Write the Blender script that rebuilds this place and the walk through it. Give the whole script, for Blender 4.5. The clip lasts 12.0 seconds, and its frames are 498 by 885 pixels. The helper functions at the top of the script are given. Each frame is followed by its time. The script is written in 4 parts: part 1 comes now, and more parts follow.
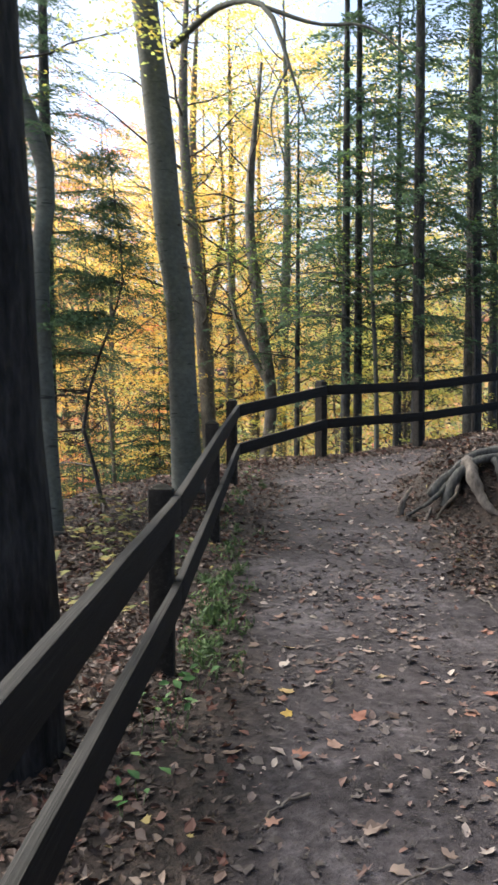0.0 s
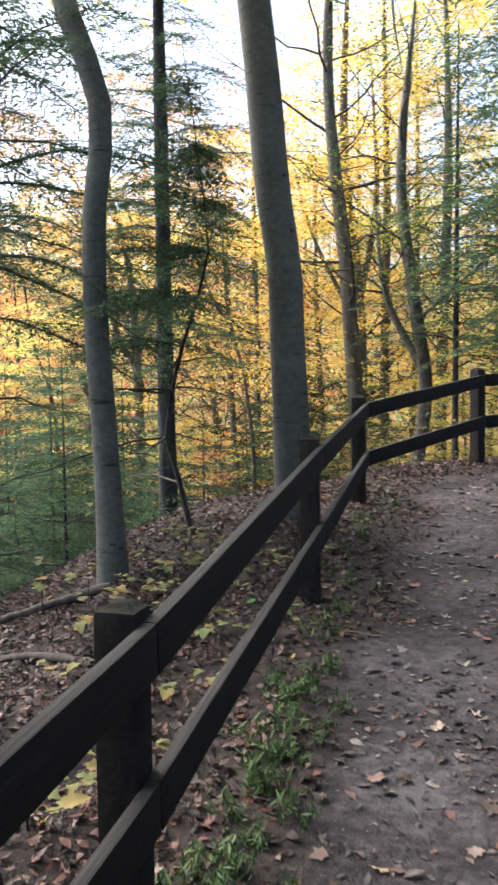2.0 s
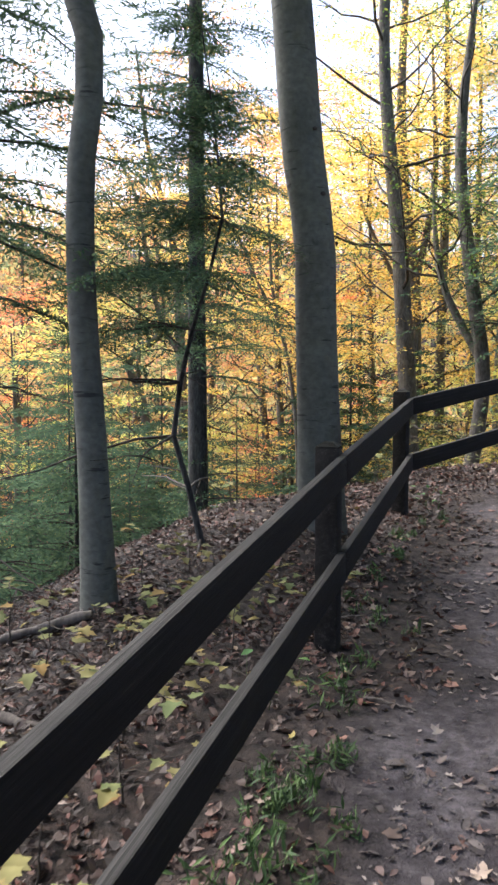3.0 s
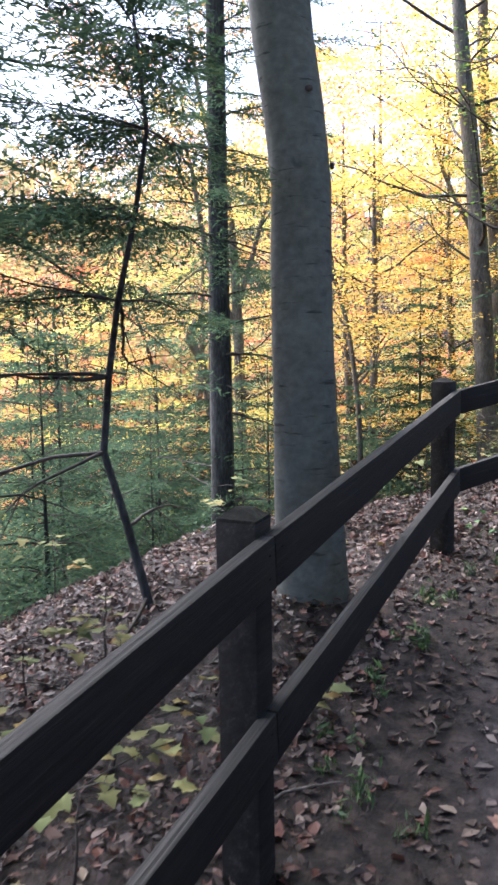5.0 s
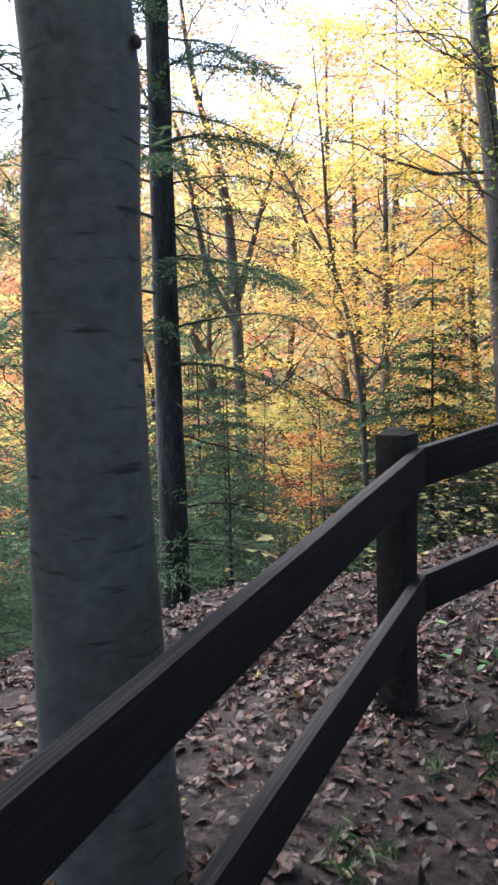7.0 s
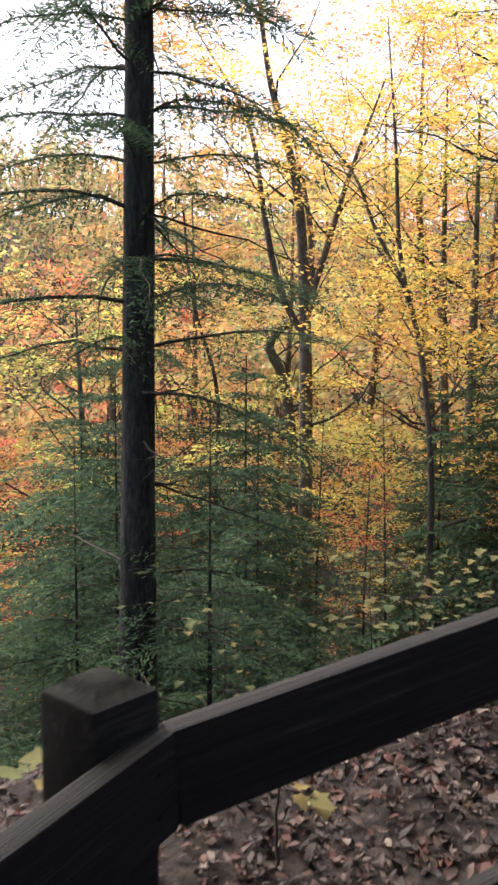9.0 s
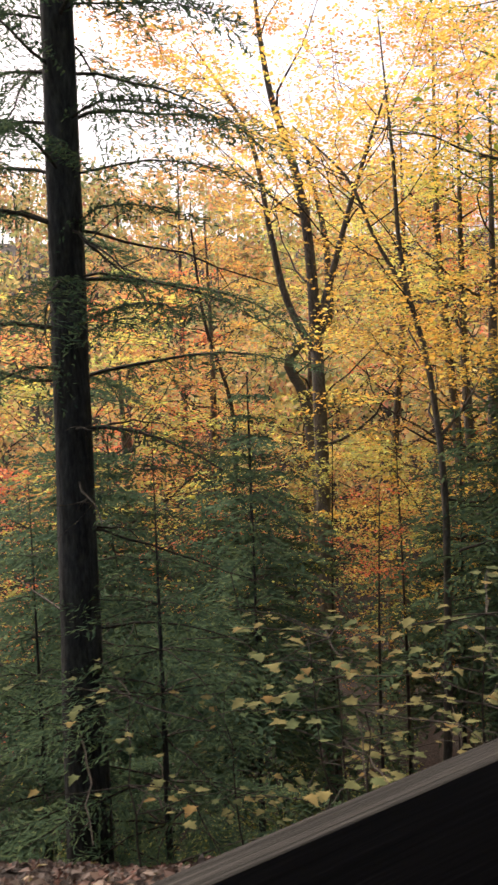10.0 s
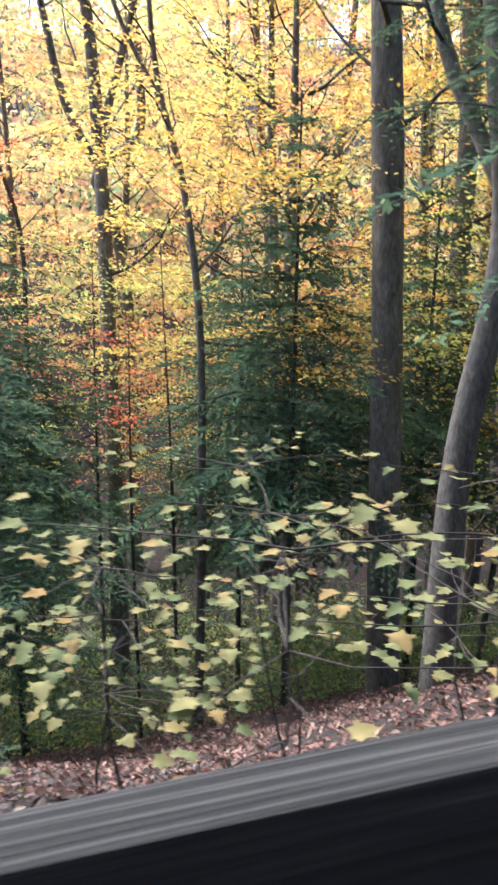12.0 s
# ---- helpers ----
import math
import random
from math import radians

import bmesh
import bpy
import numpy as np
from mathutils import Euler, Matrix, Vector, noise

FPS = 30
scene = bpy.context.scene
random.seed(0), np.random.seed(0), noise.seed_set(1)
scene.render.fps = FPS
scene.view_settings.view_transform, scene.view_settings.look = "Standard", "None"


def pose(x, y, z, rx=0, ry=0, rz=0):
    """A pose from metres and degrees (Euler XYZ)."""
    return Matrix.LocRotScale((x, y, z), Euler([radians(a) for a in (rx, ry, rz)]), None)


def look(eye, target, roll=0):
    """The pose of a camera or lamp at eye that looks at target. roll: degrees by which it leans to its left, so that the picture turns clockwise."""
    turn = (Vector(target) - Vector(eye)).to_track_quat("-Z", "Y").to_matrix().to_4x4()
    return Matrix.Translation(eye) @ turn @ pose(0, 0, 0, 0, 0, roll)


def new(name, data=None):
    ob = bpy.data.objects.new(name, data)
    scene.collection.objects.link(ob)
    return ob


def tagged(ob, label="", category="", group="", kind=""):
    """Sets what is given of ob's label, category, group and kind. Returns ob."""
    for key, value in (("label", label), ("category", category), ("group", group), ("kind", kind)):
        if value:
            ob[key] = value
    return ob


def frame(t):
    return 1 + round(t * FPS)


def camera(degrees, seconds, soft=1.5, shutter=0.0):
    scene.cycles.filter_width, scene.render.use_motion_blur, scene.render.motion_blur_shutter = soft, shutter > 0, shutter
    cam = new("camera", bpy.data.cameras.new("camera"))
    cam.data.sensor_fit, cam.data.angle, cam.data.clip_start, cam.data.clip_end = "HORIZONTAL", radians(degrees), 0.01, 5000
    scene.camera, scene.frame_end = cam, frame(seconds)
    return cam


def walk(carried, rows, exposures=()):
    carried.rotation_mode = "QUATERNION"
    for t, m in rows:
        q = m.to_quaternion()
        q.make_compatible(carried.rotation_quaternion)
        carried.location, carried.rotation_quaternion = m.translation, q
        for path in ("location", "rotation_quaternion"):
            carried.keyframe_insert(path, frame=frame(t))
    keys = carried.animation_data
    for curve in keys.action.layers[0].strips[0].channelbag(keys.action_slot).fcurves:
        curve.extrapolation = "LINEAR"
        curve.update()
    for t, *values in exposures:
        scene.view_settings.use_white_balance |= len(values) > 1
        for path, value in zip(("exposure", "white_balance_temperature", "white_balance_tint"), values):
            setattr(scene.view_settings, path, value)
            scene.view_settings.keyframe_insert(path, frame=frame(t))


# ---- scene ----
cam = camera(32.9, 12.0, soft=2.6, shutter=0.25)
PATH = [
    (0, pose(-0.195, -1.283, 1.427, 87.96, 0.28, 2.05)),
    (0.5, pose(-0.154, -0.798, 1.422, 86.28, 1.77, -0.26)),
    (1, pose(-0.126, -0.312, 1.493, 86.14, 1.63, 2.55)),
    (1.5, pose(-0.081, 0.227, 1.556, 86.26, 0.96, 6.66)),
    (2, pose(0.056, 0.728, 1.612, 86.74, 0.77, 13.17)),
    (2.5, pose(0.048, 1.246, 1.625, 86.70, -0.60, 16.75)),
    (3, pose(0.060, 1.777, 1.642, 85.96, -0.01, 16.91)),
    (3.2, pose(0.087, 2.009, 1.656, 85.31, 0.43, 17.78)),
    (4.8, pose(0.099, 3.628, 1.751, 83.68, 1.12, 22.68)),
    (5, pose(0.092, 3.816, 1.760, 83.85, 0.84, 22.65)),
    (5.5, pose(0.050, 4.335, 1.800, 84.71, 0.51, 20.47)),
    (6, pose(0.069, 4.835, 1.857, 84.86, 1.16, 21.98)),
    (6.5, pose(-0.008, 5.367, 1.868, 84.90, 0.88, 23.44)),
    (7, pose(0.003, 5.906, 1.891, 83.45, 1.48, 24.55)),
    (7.2, pose(0.020, 6.136, 1.919, 82.91, 1.57, 25.80)),
    (8.8, pose(-0.005, 7.767, 2.027, 83.67, -0.42, 31.16)),
    (9, pose(-0.026, 7.993, 2.013, 84.17, -0.41, 31.60)),
    (9.2, pose(-0.038, 8.219, 2.018, 84.86, 0.83, 31.51)),
    (9.5, pose(0.006, 8.510, 2.031, 84.69, 1.00, 32.98)),
    (10, pose(0.139, 8.949, 2.053, 85.41, 1.96, 34.22)),
    (10.5, pose(0.253, 9.384, 2.087, 84.57, -0.43, 30.25)),
    (11, pose(0.529, 9.842, 2.155, 80.96, -0.93, 26.51)),
    (11.3, pose(0.641, 10.174, 2.153, 78.82, -0.90, 26.13)),
    (11.6, pose(0.735, 10.434, 2.125, 76.73, -1.71, 25.88)),
    (12, pose(0.993, 10.883, 2.092, 73.39, -0.78, 25.45)),
]
EXPOSURES = [(0.0, 1.7, 6100, 9), (3.0, 1.8, 5900, 13), (5.0, 2.2, 5500, 17), (7.0, 1.75, 5500, 18), (9.0, 1.3, 6200, 17), (9.6, 1.05, 7000, 18), (10.5, 0.95, 7000, 18), (11.4, 1.55, 6400, 13), (12.0, 2.2, 5400, 14)]
walk(cam, PATH, EXPOSURES)

# ---- daylight ----
SUN_EL, SUN_AZ = radians(50), radians(-68)
world = bpy.data.worlds.new("world")
scene.world = world
world.use_nodes = True
wn = world.node_tree.nodes
sky = wn.new("ShaderNodeTexSky")
sky.sky_type = "NISHITA"
sky.sun_disc = False
sky.sun_elevation, sky.sun_rotation = SUN_EL, SUN_AZ
sky.air_density, sky.dust_density, sky.ozone_density = 1.0, 5.0, 0.6
wn["Background"].inputs["Strength"].default_value = 0.125
world.node_tree.links.new(sky.outputs["Color"], wn["Background"].inputs["Color"])
sun = new("sun", bpy.data.lights.new("sun", "SUN"))
sun.data.energy, sun.data.angle, sun.data.color = 3.6, radians(65), (1.0, 0.94, 0.84)
sun_way = Vector((math.sin(SUN_AZ) * math.cos(SUN_EL), math.cos(SUN_AZ) * math.cos(SUN_EL), math.sin(SUN_EL)))
sun.matrix_world = look(sun_way * 60, (0, 0, 0))

rng = np.random.default_rng(7)


# ---- materials ----
def nodes_of(name):
    m = bpy.data.materials.new(name)
    m.use_nodes = True
    return m, m.node_tree.nodes, m.node_tree.links, m.node_tree.nodes["Principled BSDF"]


def ramp_of(nt, stops, interp="LINEAR"):
    r = nt.new("ShaderNodeValToRGB")
    r.color_ramp.interpolation = interp
    els = r.color_ramp.elements
    while len(els) < len(stops):
        els.new(0.5)
    for e, (at, c) in zip(els, stops):
        e.position, e.color = at, (*c, 1)
    return r


def noise_of(nt, lk, scale, detail=4.0, rough=0.55, stretch=None):
    tc = nt.new("ShaderNodeTexCoord")
    n = nt.new("ShaderNodeTexNoise")
    n.inputs["Scale"].default_value, n.inputs["Detail"].default_value, n.inputs["Roughness"].default_value = scale, detail, rough
    if stretch:
        mp = nt.new("ShaderNodeMapping")
        mp.inputs["Scale"].default_value = stretch
        lk.new(tc.outputs["Object"], mp.inputs["Vector"])
        lk.new(mp.outputs["Vector"], n.inputs["Vector"])
    else:
        lk.new(tc.outputs["Object"], n.inputs["Vector"])
    return n


def surface(name, stops, scale, rough, stretch=None, bump=0.4, fine=6.0, dist=0.01):
    """A rough natural surface: broad colour variation, a finer grain over it, and relief."""
    m, nt, lk, b = nodes_of(name)
    n1 = noise_of(nt, lk, scale, 5, 0.6, stretch)
    n2 = noise_of(nt, lk, scale * fine, 4, 0.65, stretch)
    mix = nt.new("ShaderNodeMath")
    mix.operation = "MULTIPLY_ADD"
    mix.inputs[1].default_value = 0.45
    lk.new(n2.outputs["Fac"], mix.inputs[0])
    half = nt.new("ShaderNodeMath")
    half.operation = "MULTIPLY"
    half.inputs[1].default_value = 0.55
    lk.new(n1.outputs["Fac"], half.inputs[0])
    lk.new(half.outputs[0], mix.inputs[2])
    r = ramp_of(nt, [(0.5 + (a - 0.5) * 0.62, c) for a, c in stops])
    lk.new(mix.outputs[0], r.inputs["Fac"])
    lk.new(r.outputs["Color"], b.inputs["Base Color"])
    b.inputs["Roughness"].default_value = rough
    bp = nt.new("ShaderNodeBump")
    bp.inputs["Strength"].default_value, bp.inputs["Distance"].default_value = bump, dist
    lk.new(mix.outputs[0], bp.inputs["Height"])
    lk.new(bp.outputs["Normal"], b.inputs["Normal"])
    b.inputs["Specular IOR Level"].default_value = 0.25
    return m


def leafy(name, stops, through_it=0.45, per_object=False, rough=0.55):
    """A leaf: colour differs leaf by leaf, light passes through."""
    m, nt, lk, b = nodes_of(name)
    if per_object:
        src = nt.new("ShaderNodeObjectInfo").outputs["Random"]
    else:
        src = nt.new("ShaderNodeNewGeometry").outputs["Random Per Island"]
    r = ramp_of(nt, stops)
    lk.new(src, r.inputs["Fac"])
    n = noise_of(nt, lk, 0.9, 2, 0.5)
    hv = nt.new("ShaderNodeHueSaturation")
    mr = nt.new("ShaderNodeMapRange")
    mr.inputs["From Min"].default_value, mr.inputs["From Max"].default_value = 0.3, 0.7
    mr.inputs["To Min"].default_value, mr.inputs["To Max"].default_value = 0.75, 1.15
    lk.new(n.outputs["Fac"], mr.inputs["Value"])
    lk.new(mr.outputs["Result"], hv.inputs["Value"])
    lk.new(r.outputs["Color"], hv.inputs["Color"])
    lk.new(hv.outputs["Color"], b.inputs["Base Color"])
    b.inputs["Roughness"].default_value = rough
    b.inputs["Specular IOR Level"].default_value = 0.25
    if through_it > 0:
        tr = nt.new("ShaderNodeBsdfTranslucent")
        lk.new(hv.outputs["Color"], tr.inputs["Color"])
        mx = nt.new("ShaderNodeMixShader")
        mx.inputs["Fac"].default_value = through_it
        lk.new(b.outputs["BSDF"], mx.inputs[1])
        lk.new(tr.outputs["BSDF"], mx.inputs[2])
        lk.new(mx.outputs["Shader"], nt["Material Output"].inputs["Surface"])
    return m


M_FENCE = surface("stained_timber", [(0.25, (0.009, 0.008, 0.007)), (0.55, (0.017, 0.015, 0.0135)), (0.8, (0.042, 0.038, 0.034))], 3.0, 0.8, (9, 0.7, 9), 0.5, 5, 0.004)
M_RAIL = surface("weathered_rail_timber", [(0.3, (0.010, 0.009, 0.008)), (0.62, (0.018, 0.016, 0.0145)), (1.0, (0.055, 0.05, 0.045))], 4.0, 0.78, (14, 0.35, 14), 0.7, 4, 0.004)
# Rail tops: weathered grain plus sky light painted into the tone.
M_TOP = surface("skylit_weathered_timber", [(0.36, (0.009, 0.0085, 0.0075)), (0.5, (0.018, 0.017, 0.0155)), (0.68, (0.046, 0.0435, 0.04))], 4.0, 0.9, (60, 0.4, 60), 1.0, 1.7, 0.005)
M_CAP = surface("mossy_shaded_end_grain", [(0.3, (0.005, 0.005, 0.004)), (0.55, (0.0095, 0.0095, 0.0075)), (0.8, (0.022, 0.022, 0.017))], 14.0, 0.95, None, 0.9, 4, 0.006)
M_OAK = surface("dark_furrowed_bark", [(0.3, (0.008, 0.007, 0.007)), (0.52, (0.022, 0.02, 0.02)), (0.8, (0.05, 0.046, 0.044))], 6.0, 0.9, (1.3, 1.3, 0.3), 1.0, 4, 0.03)
for m in (M_FENCE, M_RAIL, M_CAP):
    m.node_tree.nodes["Principled BSDF"].inputs["Specular IOR Level"].default_value = 0.15
M_BEECH = surface("smooth_grey_bark", [(0.25, (0.062, 0.064, 0.054)), (0.5, (0.095, 0.098, 0.084)), (0.75, (0.135, 0.139, 0.119))], 1.3, 0.8, (1, 1, 1.3), 0.3, 16, 0.008)
M_BARK = surface("grey_brown_bark", [(0.25, (0.055, 0.048, 0.04)), (0.5, (0.11, 0.097, 0.08)), (0.78, (0.19, 0.17, 0.14))], 6.0, 0.85, (1.2, 1.2, 0.45), 0.7, 4, 0.012)
M_HBARK = surface("hemlock_bark", [(0.3, (0.018, 0.018, 0.018)), (0.55, (0.047, 0.047, 0.045)), (0.8, (0.09, 0.088, 0.083))], 8.0, 0.85, (1.3, 1.3, 0.35), 0.9, 4, 0.015)
M_TWIG = surface("dark_twig_bark", [(0.3, (0.025, 0.02, 0.017)), (0.7, (0.075, 0.062, 0.05))], 9.0, 0.85, None, 0.4, 4, 0.004)
M_DEAD = surface("bare_grey_wood", [(0.3, (0.055, 0.046, 0.04)), (0.7, (0.15, 0.128, 0.11))], 9.0, 0.85, (1, 1, 0.4), 0.7, 4, 0.006)


def scar(m, stretch, lo, hi, dark):
    """Dark cross-grain scars on smooth bark."""
    nt, lk = m.node_tree.nodes, m.node_tree.links
    b = nt["Principled BSDF"]
    was = b.inputs["Base Color"].links[0].from_socket
    n = noise_of(nt, lk, 2.4, 3, 0.6, stretch)
    r = ramp_of(nt, [(lo, (0, 0, 0)), (hi, (1, 1, 1))])
    mx = nt.new("ShaderNodeMix")
    mx.data_type = "RGBA"
    lk.new(n.outputs["Fac"], r.inputs["Fac"])
    lk.new(r.outputs["Color"], mx.inputs["Factor"])
    lk.new(was, mx.inputs[6])
    mx.inputs[7].default_value = (*dark, 1)
    lk.new(mx.outputs[2], b.inputs["Base Color"])


scar(M_BEECH, (1.7, 1.7, 13.0), 0.61, 0.69, (0.035, 0.035, 0.032))
scar(M_BEECH, (1.8, 1.8, 1.5), 0.68, 0.74, (0.03, 0.03, 0.028))
YEL, GOLD, ORA, RED, LIM, GRN = (0.78, 0.55, 0.12), (0.78, 0.44, 0.09), (0.82, 0.42, 0.14), (0.74, 0.22, 0.14), (0.56, 0.61, 0.17), (0.2, 0.3, 0.09)
M_YEL = leafy("yellow_maple_leaf", [(0.0, (0.5, 0.48, 0.13)), (0.15, (0.62, 0.56, 0.14)), (0.4, YEL), (0.75, GOLD), (1.0, (0.68, 0.42, 0.1))], 0.68)
M_LIM = leafy("lime_maple_leaf", [(0.0, (0.4, 0.46, 0.12)), (0.3, LIM), (0.7, (0.6, 0.56, 0.12)), (1.0, YEL)], 0.68)
M_ORA = leafy("orange_maple_leaf", [(0.0, (0.42, 0.45, 0.13)), (0.15, (0.58, 0.42, 0.11)), (0.4, (0.6, 0.36, 0.09)), (0.75, (0.62, 0.29, 0.1)), (1.0, (0.56, 0.19, 0.1))], 0.62)
M_RED = leafy("red_maple_leaf", [(0.0, ORA), (0.35, (0.75, 0.17, 0.06)), (1.0, RED)], 0.62)
M_GRN = leafy("green_beech_leaf", [(0.0, (0.05, 0.1, 0.025)), (0.6, (0.12, 0.2, 0.04)), (1.0, (0.3, 0.34, 0.05))], 0.4)
M_NEEDLE = leafy("hemlock_needles", [(0.0, (0.046, 0.082, 0.054)), (0.6, (0.082, 0.134, 0.076)), (1.0, (0.12, 0.165, 0.076))], 0.35, rough=0.95)
M_NEEDLE.node_tree.nodes["Principled BSDF"].inputs["Specular IOR Level"].default_value = 0.03
M_FAR = leafy("far_autumn_leaf", [(0.0, (0.18, 0.24, 0.12)), (0.25, (0.36, 0.38, 0.16)), (0.5, (0.56, 0.46, 0.18)), (0.8, (0.58, 0.36, 0.17)), (1.0, (0.48, 0.2, 0.14))], 0.5)
M_LITTER = leafy("dry_leaf_litter", [(0.0, (0.018, 0.013, 0.011)), (0.35, (0.046, 0.031, 0.025)), (0.6, (0.088, 0.061, 0.048)), (0.8, (0.105, 0.04, 0.027)), (0.93, (0.14, 0.1, 0.08)), (0.985, (0.22, 0.17, 0.135)), (1.0, (0.28, 0.22, 0.06))], 0.1, rough=0.6)
M_CRUMB = leafy("trampled_leaf", [(0.0, (0.033, 0.026, 0.025)), (0.3, (0.07, 0.057, 0.052)), (0.6, (0.125, 0.103, 0.095)), (0.82, (0.135, 0.072, 0.055)), (0.94, (0.24, 0.2, 0.178)), (1.0, (0.34, 0.29, 0.25))], 0.05, rough=0.6)
M_RUSSET = leafy("russet_litter", [(0.0, (0.05, 0.03, 0.024)), (0.5, (0.14, 0.073, 0.055)), (0.85, (0.22, 0.125, 0.095)), (1.0, (0.28, 0.2, 0.155))], 0.1, rough=0.7)
M_FALLEN = leafy("fallen_leaf", [(0.0, (0.055, 0.038, 0.03)), (0.3, (0.13, 0.09, 0.072)), (0.55, (0.23, 0.175, 0.145)), (0.8, (0.23, 0.095, 0.06)), (0.93, (0.36, 0.28, 0.22)), (1.0, (0.45, 0.3, 0.06))], 0.1, per_object=True, rough=0.6)
M_SEED = leafy("seedling_leaf", [(0.0, (0.11, 0.135, 0.06)), (0.4, (0.18, 0.18, 0.078)), (0.8, (0.235, 0.205, 0.085)), (1.0, (0.25, 0.165, 0.065))], 0.3, per_object=True, rough=0.85)
M_SEED.node_tree.nodes["Principled BSDF"].inputs["Specular IOR Level"].default_value = 0.08
M_SHRUB = leafy("undergrowth_leaf", [(0.0, (0.06, 0.12, 0.05)), (0.5, (0.15, 0.24, 0.08)), (0.85, (0.32, 0.36, 0.1)), (1.0, (0.5, 0.42, 0.1))], 0.5)
M_HERB = leafy("herb_leaf", [(0.0, (0.024, 0.046, 0.018)), (0.6, (0.052, 0.095, 0.03)), (1.0, (0.1, 0.155, 0.048))], 0.25)


def soil_material():
    m, nt, lk, b = nodes_of("forest_soil")
    at = nt.new("ShaderNodeAttribute")
    at.attribute_name = "trodden"
    n1, n2, n3 = noise_of(nt, lk, 1.3, 5), noise_of(nt, lk, 14, 6, 0.7), noise_of(nt, lk, 90, 3, 0.7)
    dirt = ramp_of(nt, [(0.38, (0.018, 0.015, 0.0155)), (0.46, (0.038, 0.032, 0.0335)), (0.53, (0.062, 0.053, 0.0555)), (0.62, (0.115, 0.102, 0.105))])
    wild = ramp_of(nt, [(0.35, (0.009, 0.007, 0.006)), (0.5, (0.024, 0.018, 0.015)), (0.6, (0.045, 0.033, 0.027)), (0.72, (0.075, 0.047, 0.036))])
    a = nt.new("ShaderNodeMath")
    a.operation = "MULTIPLY_ADD"
    a.inputs[1].default_value = 0.5
    lk.new(n1.outputs["Fac"], a.inputs[0])
    h = nt.new("ShaderNodeMath")
    h.operation = "MULTIPLY"
    h.inputs[1].default_value = 0.5
    lk.new(n2.outputs["Fac"], h.inputs[0])
    lk.new(h.outputs[0], a.inputs[2])
    lk.new(a.outputs[0], dirt.inputs["Fac"])
    lk.new(n2.outputs["Fac"], wild.inputs["Fac"])
    mx = nt.new("ShaderNodeMix")
    mx.data_type = "RGBA"
    lk.new(at.outputs["Fac"], mx.inputs["Factor"])
    lk.new(wild.outputs["Color"], mx.inputs[6])
    lk.new(dirt.outputs["Color"], mx.inputs[7])
    lk.new(mx.outputs[2], b.inputs["Base Color"])
    b.inputs["Roughness"].default_value = 0.85
    b.inputs["Specular IOR Level"].default_value = 0.2
    ad = nt.new("ShaderNodeMath")
    ad.operation = "MULTIPLY_ADD"
    ad.inputs[1].default_value = 0.35
    lk.new(n3.outputs["Fac"], ad.inputs[0])
    lk.new(n2.outputs["Fac"], ad.inputs[2])
    bp = nt.new("ShaderNodeBump")
    bp.inputs["Strength"].default_value, bp.inputs["Distance"].default_value = 1.0, 0.03
    lk.new(ad.outputs[0], bp.inputs["Height"])
    lk.new(bp.outputs["Normal"], b.inputs["Normal"])
    return m


M_SOIL = soil_material()


# ---- mesh tools ----
def mesh_np(name, V, F, mat, smooth=True):
    V, F = np.asarray(V, np.float32), np.asarray(F, np.int32)
    me = bpy.data.meshes.new(name)
    n, k = F.shape
    me.vertices.add(len(V))
    me.vertices.foreach_set("co", V.ravel())
    me.loops.add(n * k)
    me.loops.foreach_set("vertex_index", F.ravel())
    me.polygons.add(n)
    me.polygons.foreach_set("loop_start", np.arange(0, n * k, k, dtype=np.int32))
    me.polygons.foreach_set("use_smooth", np.full(n, smooth))
    me.update(calc_edges=True)
    me.materials.append(mat)
    return me


def put(name, me, parent=None, label="", at=None):
    ob = new(name, me)
    if at is not None:
        ob.matrix_world = at
    if parent is not None:
        ob.parent = parent
        ob.matrix_parent_inverse = parent.matrix_world.inverted()
    if label:
        ob["label"] = label
    return ob


def join(pieces):
    V, F, o = [], [], 0
    for v, f in pieces:
        V.append(v)
        F.append(f + o)
        o += len(v)
    return np.concatenate(V), np.concatenate(F)


def tube(P, rad, sides=8, rough=0.0, seed=0):
    P = np.asarray(P, float)
    n = len(P)
    rad = np.broadcast_to(np.asarray(rad, float), (n,))
    tang = np.gradient(P, axis=0)
    tang /= np.linalg.norm(tang, axis=1)[:, None] + 1e-9
    ref = np.array([1.0, 0, 0]) if abs(tang[0, 2]) > 0.7 else np.array([0, 0, 1.0])
    a = np.cross(tang, ref)
    a /= np.linalg.norm(a, axis=1)[:, None] + 1e-9
    b = np.cross(tang, a)
    ang = np.arange(sides) / sides * 2 * math.pi
    r = rad[:, None] * np.ones((1, sides))
    if rough:
        g = np.random.default_rng(seed)
        ph = g.uniform(0, 6.28, 4)
        z = np.cumsum(np.r_[0, np.linalg.norm(np.diff(P, axis=0), axis=1)])
        r = r * (1 + rough * (0.5 * np.sin(3 * ang[None] + ph[0] + 0.9 * z[:, None]) + 0.35 * np.sin(2 * ang[None] + ph[1] - 1.7 * z[:, None]) + 0.3 * np.sin(5 * z[:, None] + ph[2] + ang[None])))
    V = P[:, None] + r[..., None] * (np.cos(ang)[None, :, None] * a[:, None] + np.sin(ang)[None, :, None] * b[:, None])
    i = np.arange(n - 1)[:, None] * sides
    j = np.arange(sides)[None]
    k = (j + 1) % sides
    F = np.stack([i + j, i + k, i + sides + k, i + sides + j], -1).reshape(-1, 4)
    return V.reshape(-1, 3), F


